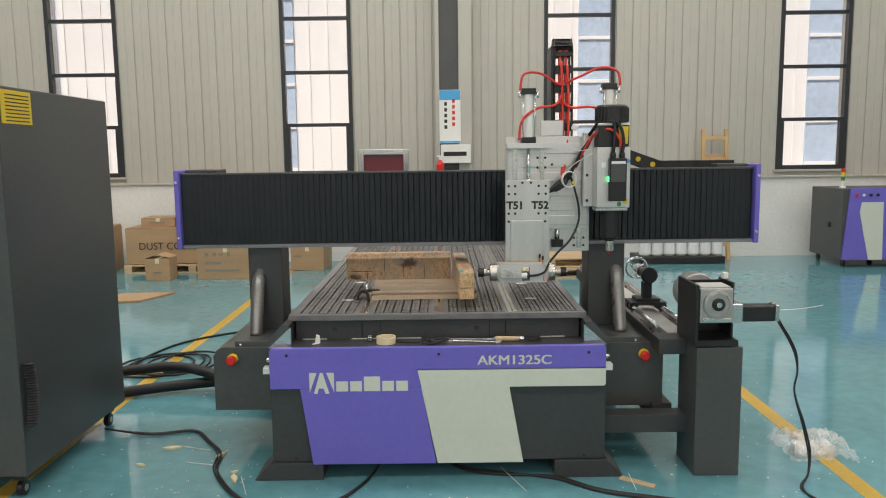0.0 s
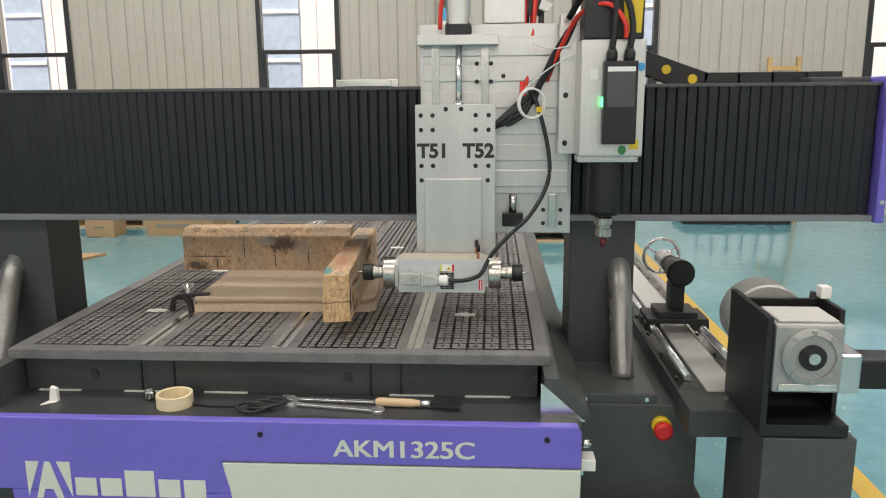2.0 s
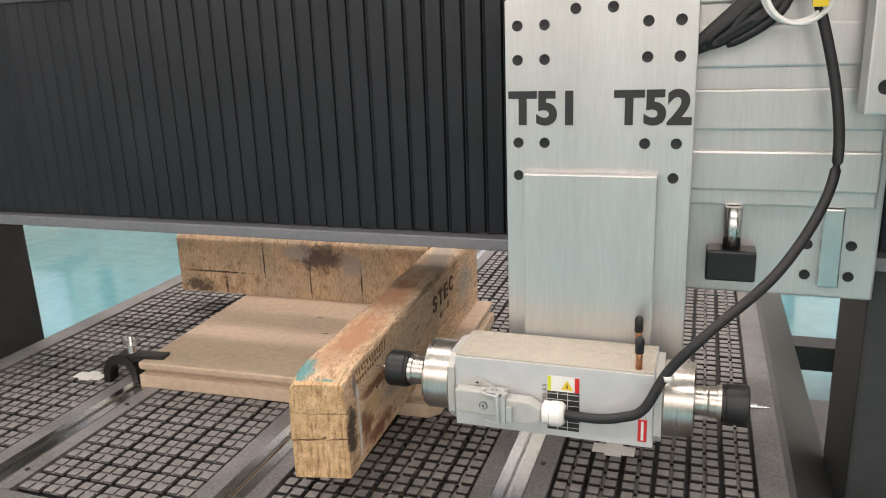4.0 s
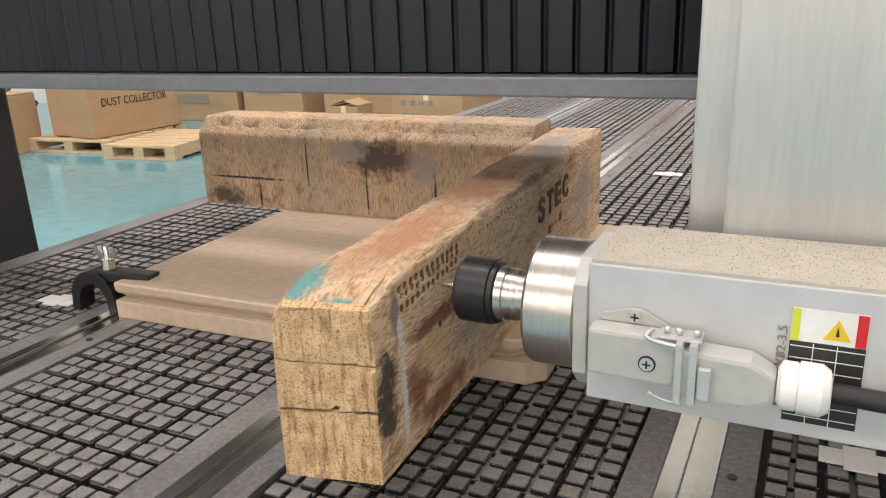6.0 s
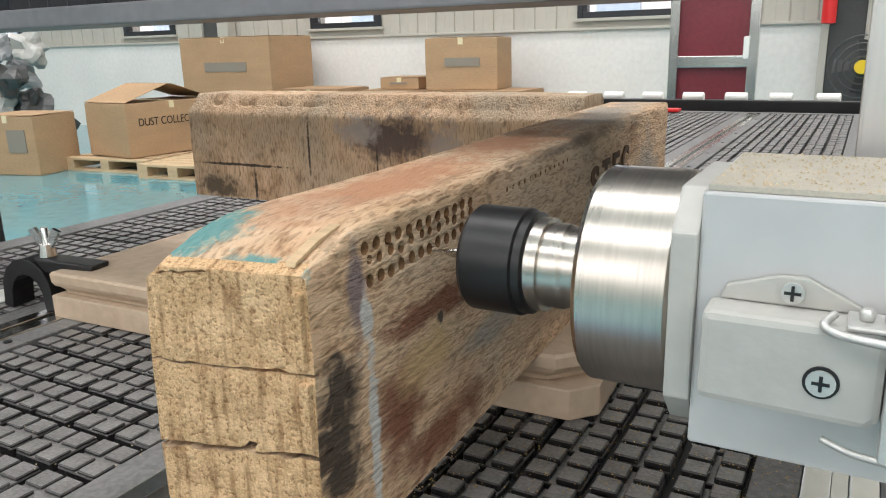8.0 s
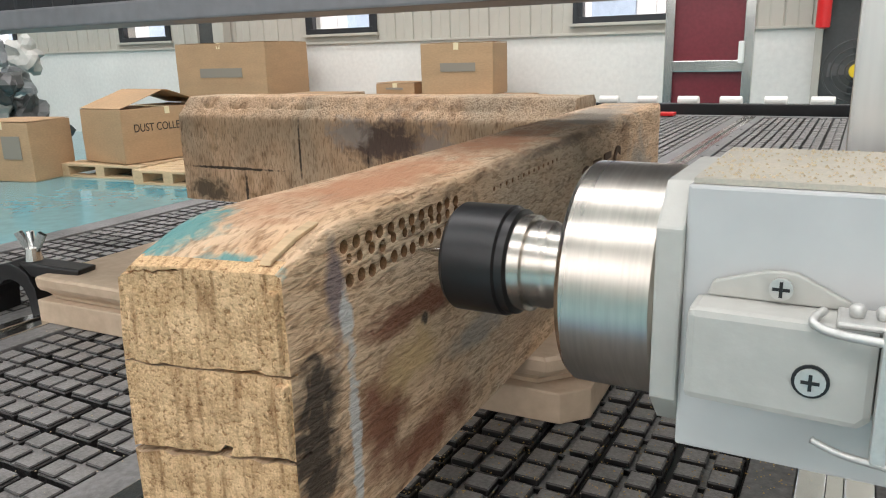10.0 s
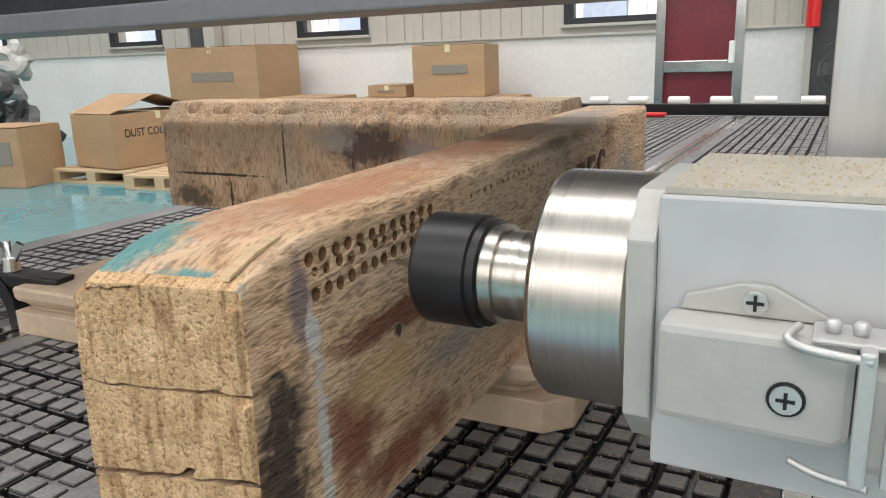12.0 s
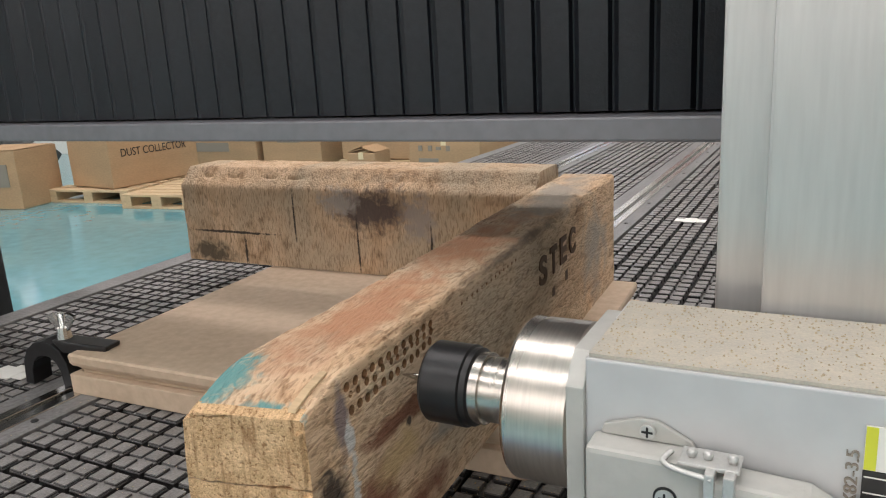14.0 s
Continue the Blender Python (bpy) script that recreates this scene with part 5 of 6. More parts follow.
def drilling_head():
    t = thing("drilling_head", "grey double-ended horizontal drilling spindle with black collet nuts", "spindle")
    ax = (0, HY, HZ)
    part("housing", merge(prism([(HY - 0.041, HZ - 0.0475), (HY + 0.045, HZ - 0.0475), (HY + 0.045, HZ + 0.043), (HY + 0.042, HZ + 0.046), (HY + 0.012, HZ + 0.046), (HY + 0.010, HZ + 0.0445), (HY - 0.041, HZ + 0.0445)], "x", 0.336, 0.575, 0.0012)), BODY, t, "light grey spindle housing dusted with sawdust")
    part("dust_film", box(0.3375, 0.5735, HY - 0.0395, HY + 0.0415, HZ + 0.0447, HZ + 0.0466), DUSTY, t, "film of sawdust")
    part("sawdust", dust_patch(0.338, 0.573, HY - 0.039, HY + 0.041, HZ + 0.0468, 1500), SAWDUST, t, "fine sawdust")["kind"] = "stuff"
    for s, x0 in ((-1, 0.336), (1, 0.575)):
        def at(d):
            return x0 + s * d
        def lathe(pr):
            pr = [(r, at(d)) for r, d in pr]
            return turned(pr if s > 0 else pr[::-1], "x", ax, 56)
        part("flange", prism([(HY - 0.044, HZ - 0.03), (HY - 0.03, HZ - 0.044), (HY + 0.03, HZ - 0.044), (HY + 0.044, HZ - 0.03), (HY + 0.044, HZ + 0.03), (HY + 0.03, HZ + 0.044), (HY - 0.03, HZ + 0.044), (HY - 0.044, HZ + 0.03)], "x", *sorted((at(0), at(0.009))), 0.001), HOUSING, t)
        part("bearing_sleeve", lathe([(0.043, 0.0091), (0.0445, 0.0105), (0.0445, 0.0425), (0.043, 0.0445), (0.02, 0.0445)]), STEEL, t, "turned steel bearing sleeve")
        part("shaft", lathe([(0.0175, 0.0446), (0.0175, 0.058), (0.0185, 0.0603), (0.0185, 0.068), (0.0205, 0.0683), (0.0205, 0.0735)]), STEEL, t, "turned steel shaft")
        nut = part("collet_nut", lathe([(0.0205, 0.0736), (0.0225, 0.0745), (0.0225, 0.078), (0.0238, 0.0788), (0.0238, 0.1015), (0.0222, 0.1035), (0.012, 0.1035), (0.009, 0.1025)]), BLACK, t, "black collet nut")
        part("drill_bit", lathe([(0.003, 0.1035), (0.003, 0.113), (0.0024, 0.114), (0.0004, 0.126)]), RAIL, t, "steel drill bit")
    part("spacer", box(0.41, 0.56, HY + 0.0455, PY - 0.0185, HZ - 0.03, HZ + 0.012), SILVER, t)
    # plug connector on the front
    fy = HY - 0.041
    conn = part("connector_base", prism([(0.341, HZ - 0.029), (0.40, HZ - 0.030), (0.404, HZ - 0.026), (0.404, HZ + 0.007), (0.341, HZ + 0.007)], "y", fy - 0.022, fy - 0.0005, 0.003), HOUSING, t, "grey plug base")
    part("mounting_tab", prism([(0.345, HZ + 0.0072), (0.396, HZ + 0.0072), (0.394, HZ + 0.010), (0.376, HZ + 0.019), (0.366, HZ + 0.019), (0.347, HZ + 0.013)], "y", fy - 0.004, fy - 0.0006, 0.0008), HOUSING, conn)
    part("cross_screw", turned([(0.0042, fy - 0.0062), (0.0042, fy - 0.004)], "y", (0.371, 0, HZ + 0.013), 16), ZINC, conn)
    scr = part("cover_screw", turned([(0.0062, fy - 0.0228), (0.0062, fy - 0.0215)], "y", (0.384, 0, HZ - 0.014), 20), BLACK, conn)
    part("cross_screw", turned([(0.005, fy - 0.0238), (0.005, fy - 0.0225)], "y", (0.384, 0, HZ - 0.014), 18), ZINC, scr)
    for sx, sz, sy in ((0.384, HZ - 0.014, fy - 0.0242), (0.371, HZ + 0.013, fy - 0.0066)):
        part("screw_slot", merge(box(sx - 0.003, sx + 0.003, sy, sy + 0.0006, sz - 0.0006, sz + 0.0006), box(sx - 0.0006, sx + 0.0006, sy - 0.0001, sy + 0.0005, sz - 0.003, sz + 0.003)), BLACK, conn)
    hood = part("plug_hood", prism([(0.4045, HZ - 0.034), (0.418, HZ - 0.034), (0.452, HZ - 0.034), (0.468, HZ - 0.027), (0.468, HZ - 0.008), (0.452, HZ + 0.001), (0.4045, HZ + 0.003)], "y", fy - 0.027, fy - 0.004, 0.0035), HOUSING, t, "grey plug hood")
    for lt in (prism([(0.404, HZ - 0.037), (0.409, HZ - 0.037), (0.409, HZ + 0.009), (0.404, HZ + 0.009)], "y", fy - 0.031, fy - 0.02, 0.001), prism([(0.413, HZ - 0.036), (0.4185, HZ - 0.036), (0.4185, HZ + 0.009), (0.413, HZ + 0.009)], "y", fy - 0.031, fy - 0.022, 0.001),
                        tube([(0.386, fy - 0.016, HZ + 0.0105), (0.383, fy - 0.023, HZ + 0.008), (0.39, fy - 0.026, HZ + 0.006), (0.408, fy - 0.03, HZ + 0.006)], 0.0016, 8), tube([(0.386, fy - 0.022, HZ - 0.036), (0.396, fy - 0.025, HZ - 0.038), (0.41, fy - 0.03, HZ - 0.037)], 0.0014, 8),
                        box(0.39, 0.42, fy - 0.024, fy - 0.006, HZ + 0.0072, HZ + 0.0095, 0.001)):
        part("latch", lt, ZINC, hood, "bright steel latch")
    part("latch_tab", box(0.4195, 0.428, fy - 0.033, fy - 0.028, HZ - 0.03, HZ - 0.006, 0.0015), ZINC, hood)
    for sx in (0.396, 0.404, 0.416):
        part("pivot", turned([(0.0022, HZ + 0.0095), (0.0028, HZ + 0.0125), (0.0016, HZ + 0.014)], "z", (sx, fy - 0.016, 0), 10), ZINC, hood)
    gl = part("cable_gland", turned([(0.011, 0.4685), (0.0165, 0.471), (0.0165, 0.48), (0.0155, 0.481), (0.0175, 0.4815), (0.0175, 0.495), (0.014, 0.5), (0.009, 0.501)], "x", (0, fy - 0.016, HZ - 0.016), 28), WHITE, t, "white cable gland")
    plug = Matrix.Translation((0.341, fy, HZ + 0.006)) @ Matrix.Scale(0.84, 4) @ Matrix.Translation((-0.341, -fy, -HZ - 0.003))
    for o in (conn, hood, gl, *conn.children_recursive, *hood.children_recursive):
        o.data.transform(plug)
    part("rating_plate", box(0.452, 0.490, fy - 0.0012, fy - 0.0003, HZ - 0.038, HZ + 0.012), LETTER, t, "black rating plate")
    part("rating_plate_lines", merge(*[box(0.4525, 0.4895, fy - 0.0015, fy - 0.0012, HZ - 0.034 + 0.0072 * i, HZ - 0.0335 + 0.0072 * i) for i in range(7)], *[box(0.464 + 0.012 * i, 0.4645 + 0.012 * i, fy - 0.0015, fy - 0.0012, HZ - 0.038, HZ + 0.012) for i in range(2)]), WHITE, t)
    part("warning_label", box(0.452, 0.490, fy - 0.0012, fy - 0.0003, HZ + 0.0125, HZ + 0.032), WHITE, t)
    part("label_edge", box(0.4845, 0.4898, fy - 0.0016, fy - 0.0012, HZ + 0.0128, HZ + 0.0318), RED, t)
    part("label_edge", box(0.4522, 0.4565, fy - 0.0016, fy - 0.0012, HZ + 0.0128, HZ + 0.0318), GREEN_YELLOW, t)
    part("warning_triangle", prism([(0.4685, HZ + 0.0155), (0.4825, HZ + 0.0155), (0.4755, HZ + 0.0275)], "y", fy - 0.0017, fy - 0.0012), YELLOW, t)
    part("warning_mark", prism([(0.4745, HZ + 0.018), (0.4765, HZ + 0.018), (0.4755, HZ + 0.024)], "y", fy - 0.002, fy - 0.0016), LETTER, t)
    lettering("model_text", "GDZ93X82-3.5", 0.007, pose(0.4505, fy - 0.0006, HZ - 0.03, 90, -90, 0), GREY_INK, t, 0.05)
    part("arrow_label", box(0.558, 0.568, fy - 0.0012, fy - 0.0003, HZ - 0.04, HZ - 0.012), RED, t)
    part("arrow_strip", box(0.5615, 0.5645, fy - 0.0016, fy - 0.0012, HZ - 0.038, HZ - 0.014), WHITE, t)
    for sx, sy in ((0.55, HY + 0.036), (0.556, HY - 0.03)):
        n = part("air_nozzle", turned([(0.004, HZ + 0.0465), (0.004, HZ + 0.064), (0.0028, HZ + 0.066)], "z", (sx, sy, 0), 14), COPPER, t, "copper nozzle")
        part("cap", turned([(0.0052, HZ + 0.0662), (0.0052, HZ + 0.082), (0.003, HZ + 0.086)], "z", (sx, sy, 0), 14), RUBBER, n)
    t.location.x = -0.024
    cab = thing("head_cable", "thick black cable looping from the drilling head", "cable")
    part("cable", tube([(0.474, fy - 0.0135, HZ - 0.01), (0.51, fy - 0.015, HZ - 0.010), (0.54, fy - 0.018, HZ - 0.003), (0.565, fy - 0.02, HZ + 0.012), (0.59, fy - 0.012, HZ + 0.058), (0.63, 0.17, HZ + 0.105), (0.70, 0.22, HZ + 0.165), (0.748, 0.265, HZ + 0.25), (0.748, 0.28, HZ + 0.34), (0.715, 0.29, 1.40), (0.69, 0.3, 1.44)], 0.0058, 14, 10), RUBBER, cab)
    cab.location.x = -0.024
    part("cable_tie", turned([(0.0072, -0.003), (0.0072, 0.003)], "z", (0.588, fy - 0.0125, HZ + 0.05), 14), WHITE, cab)


def dust_patch(x0, x1, y0, y1, z, n):
    """Many tiny grains lying on a flat surface."""
    bm = bmesh.new()
    for _ in range(n):
        x, y, r = random.uniform(x0, x1), random.uniform(y0, y1), random.uniform(0.0003, 0.0009)
        a = random.uniform(0, 6.28)
        v = [bm.verts.new((x + r * math.cos(a + k * 2.1), y + r * math.sin(a + k * 2.1), z)) for k in range(3)]
        top = bm.verts.new((x, y, z + r * 0.9))
        for k in range(3):
            bm.faces.new((v[k], v[(k + 1) % 3], top))
        bm.faces.new(v[::-1])
    return bm


SAWDUST = material("sawdust", (0.50, 0.42, 0.29), 0.9, 0, 0.2, 200)
GREEN_YELLOW = material("yellow-green label", (0.62, 0.65, 0.05), 0.4)
drilling_head()


def milling_spindle():
    s = thing("milling_spindle", "silver vertical milling spindle with black control box and fan", "spindle", "", Matrix.Translation((0.083, 0.02, 0.09)) @ Matrix.Diagonal((0.892, 0.892, 1, 1)))
    part("mounting_plate", box(0.75, 0.83, 0.30, 0.35, 1.17, 1.545, 0.003), SILVER, s)
    part("housing", box(0.80, 0.985, 0.17, 0.299, 1.17, 1.47, 0.006), SILVER, s, "square aluminium spindle housing")
    part("motor_case", box(0.808, 0.977, 0.175, 0.295, 1.471, 1.575, 0.004), BLACK, s)
    part("white_band", box(0.806, 0.979, 0.173, 0.297, 1.5755, 1.588, 0.003), WHITE, s)
    fan = part("fan_cover", turned([(0.088, 1.5885), (0.09, 1.594), (0.09, 1.665), (0.08, 1.675)], "z", (0.892, 0.235, 0), 40), BLACK, s, "ribbed black fan cover")
    for rb in ([box(0.892 + 0.09 * math.cos(a) - 0.003, 0.892 + 0.09 * math.cos(a) + 0.003, 0.235 + 0.09 * math.sin(a) - 0.003, 0.235 + 0.09 * math.sin(a) + 0.003, 1.595, 1.662) for a in [i * math.pi / 14 for i in range(28)]]):
        part("rib", rb, BLACK, fan)
    part("yellow_tag", prism([(0.925, 1.485), (0.968, 1.485), (0.972, 1.57), (0.915, 1.57)], "y", 0.172, 0.1745), YELLOW, s)
    part("control_box", box(0.862, 0.958, 0.135, 0.1695, 1.205, 1.415, 0.004), BLACK, s, "black control box")
    part("control_label", box(0.872, 0.95, 0.1338, 0.1348, 1.30, 1.40), GREY_BOX, s)
    part("label_header", box(0.872, 0.95, 0.1326, 0.1337, 1.388, 1.4), WHITE, s)
    part("indicator", box(0.8575, 0.8615, 0.14, 0.158, 1.30, 1.325, 0.001), LAMP_GREEN, s, "glowing green indicator")
    part("green_sticker", turned([(0.012, 0.1685), (0.012, 0.1698)], "y", (0.925, 0, 1.188), 20), GREEN, s)
    part("yellow_sticker", box(0.945, 0.972, 0.1685, 0.1698, 1.19, 1.215), YELLOW, s)
    part("blue_sticker", turned([(0.011, 0.1685), (0.011, 0.1698)], "y", (0.972, 0, 1.40), 20), BLUE_LABEL, s)
    part("white_tag", box(0.825, 0.85, 0.1685, 0.1698, 1.37, 1.395), WHITE, s)
    for sx, z in ((0.77, 1.33), (0.77, 1.20)):
        part("screw", screw_head(sx, 0.30, z, 0.008), BLACK, s)
    part("clamp_ring", box(0.80, 0.975, 0.18, 0.29, 1.155, 1.1695, 0.002), RAIL, s)
    part("nose", turned([(0.052, 1.1545), (0.052, 1.02), (0.046, 1.01), (0.03, 1.005)][::-1], "z", (0.888, 0.235, 0), 40), BLACK, s, "black spindle nose")
    part("tool_holder", turned([(0.02, 0.945), (0.025, 0.95), (0.025, 0.97), (0.021, 0.972), (0.021, 0.98), (0.027, 0.982), (0.027, 1.0), (0.02, 1.0045)], "z", (0.888, 0.235, 0), 30), STEEL, s)
    part("cutter", turned([(0.002, 0.915), (0.013, 0.935), (0.009, 0.9449)], "z", (0.888, 0.235, 0), 8), MAROON, s)
    for gx in (0.885, 0.935):
        part("gland", turned([(0.014, 1.415), (0.016, 1.42), (0.016, 1.435), (0.011, 1.445)], "z", (gx, 0.152, 0), 14), BLACK, s)
        part("cable", tube([(gx, 0.152, 1.445), (gx + 0.005, 0.148, 1.5), (0.89 + (gx - 0.885) * 0.6, 0.15, 1.57), (0.87, 0.16, 1.61), (0.82, 0.19, 1.60), (0.77, 0.25, 1.53)], 0.009, 10), RUBBER, s)


milling_spindle()


def energy_chain(name, label, pts, wdir, w, h, n):
    c = thing(name, label, "cable chain")
    pts = [Vector(p) for p in pts]
    seg = []
    for i in range(n):
        t = i / n * (len(pts) - 1)
        k = min(int(t), len(pts) - 2)
        seg.append(pts[k].lerp(pts[k + 1], t - k))
    seg.append(pts[-1])
    for a, b in zip(seg, seg[1:]):
        d = (b - a)
        side = Vector(wdir)
        up = d.normalized().cross(side).normalized()
        m = Matrix((side, d.normalized(), up)).transposed().to_4x4()
        m.translation = (a + b) / 2
        L = d.length
        bm = merge(box(-w / 2, -w / 2 + 0.008, -L * 0.56, L * 0.56, -h / 2, h / 2, 0.003), box(w / 2 - 0.008, w / 2, -L * 0.56, L * 0.56, -h / 2, h / 2, 0.003), box(-w / 2 + 0.009, w / 2 - 0.009, -L * 0.2, L * 0.2, h / 2 - 0.006, h / 2, 0.001), box(-w / 2 + 0.009, w / 2 - 0.009, -L * 0.2, L * 0.2, -h / 2, -h / 2 + 0.006, 0.001))
        bmesh.ops.transform(bm, matrix=m, verts=bm.verts)
        part("link", bm, BLACK, c)
    return c


energy_chain("cable_chain", "upright black plastic cable chain with red hoses", [(0.665, 0.42, 1.42), (0.665, 0.425, 2.06), (0.665, 0.47, 2.11), (0.665, 0.52, 2.06), (0.665, 0.53, 1.46)], (1, 0, 0), 0.1, 0.045, 26)
chain = bpy.data.objects["cable_chain"]
part("chain_side", box(0.598, 0.612, 0.39, 0.55, 1.46, 2.08, 0.006), BLACK, chain, "black chain side wall")
for hx, hr in ((0.648, 0.008), (0.664, 0.007), (0.68, 0.008)):
    part("inner_hose", tube([(hx, 0.418, 1.46), (hx + 0.004, 0.416, 1.7), (hx - 0.003, 0.42, 1.9), (hx, 0.43, 2.06)], hr, 8), RED_HOSE if hx != 0.664 else RUBBER, chain, "hose inside the chain")
dots = energy_chain("cable_chain", "black cable chain with yellow plugs behind the gantry", [(0.86, 0.60, 1.56), (1.0, 0.60, 1.53), (1.12, 0.60, 1.485), (1.22, 0.60, 1.45), (1.62, 0.60, 1.45)], (0, 1, 0), 0.06, 0.07, 16)
for i, (dx, dz) in enumerate(((0.94, 1.545), (1.02, 1.525), (1.10, 1.495), (1.18, 1.466))):
    part("yellow_plug", turned([(0.014, 0.566), (0.014, 0.5695)], "y", (dx, 0, dz), 16), YELLOW, dots)


def hoses():
    h = thing("air_hoses", "red air hoses and black cables tied in a bundle", "hose")
    for pts in ([(0.43, 0.30, 1.85), (0.45, 0.30, 1.93), (0.54, 0.34, 1.935), (0.62, 0.37, 1.89), (0.66, 0.395, 1.88)],
                [(0.67, 0.395, 1.89), (0.74, 0.36, 1.92), (0.84, 0.33, 1.96), (0.92, 0.31, 1.94), (0.935, 0.305, 1.87)],
                [(0.425, 0.30, 1.60), (0.44, 0.29, 1.70), (0.52, 0.32, 1.76), (0.62, 0.37, 1.78), (0.65, 0.39, 1.83)],
                [(0.655, 0.39, 1.80), (0.70, 0.37, 1.765), (0.80, 0.34, 1.765), (0.88, 0.32, 1.73), (0.92, 0.31, 1.69)],
                [(0.65, 0.39, 2.0), (0.66, 0.39, 1.7), (0.655, 0.37, 1.5), (0.65, 0.34, 1.40)],
                [(0.68, 0.39, 1.98), (0.69, 0.39, 1.72), (0.675, 0.37, 1.52), (0.655, 0.34, 1.41)],
                [(0.72, 0.33, 1.46), (0.76, 0.28, 1.56), (0.80, 0.22, 1.63), (0.86, 0.165, 1.645), (0.90, 0.145, 1.60), (0.905, 0.15, 1.56)]):
        part("red_hose", tube(pts, 0.0065, 10), RED_HOSE, h)
    rnd = random.Random(4)
    for i in range(7):
        o = rnd.uniform(-0.012, 0.012)
        part("black_cable", tube([(0.78 + o, 0.27, 1.60 + o), (0.745 + o, 0.30, 1.53), (0.70 + o, 0.315, 1.45 + o), (0.66 + 2 * o, 0.31, 1.40), (0.60 + 3 * o, 0.30, 1.355 + 2 * o), (0.60 + o, 0.305, 1.34), (0.65 + o, 0.30, 1.37), (0.68, 0.31, 1.41 + o)], 0.0055, 8), RUBBER, h)
    ring = [(0.675 + 0.035 * math.cos(a), 0.285, 1.40 + 0.04 * math.sin(a)) for a in [i * math.pi / 6 for i in range(13)]]
    part("white_tie", tube(ring, 0.003, 8), WHITE, h)
    part("white_tie", tube([(x + 0.004, y - 0.006, z * 0.999) for x, y, z in ring], 0.003, 8), WHITE, h)
    part("white_tie", tube([(0.66, 0.30, 1.44), (0.72, 0.27, 1.49), (0.79, 0.25, 1.53)], 0.002, 6), WHITE, h)
    part("white_tie", tube([(0.68, 0.30, 1.56), (0.73, 0.29, 1.545), (0.78, 0.27, 1.55)], 0.002, 6), WHITE, h)
    part("yellow_tag", box(0.69, 0.705, 0.27, 0.274, 1.375, 1.39), YELLOW, h)
    part("plug", prism([(0.695, 1.655), (0.72, 1.645), (0.735, 1.665), (0.705, 1.68)], "y", 0.33, 0.35, 0.002), WHITE, h)


hoses()
SHAVING = material("golden shavings", (0.50, 0.33, 0.12), 0.8, 0, 0.3, 300)
# ---- rotary axis beside the bed ----


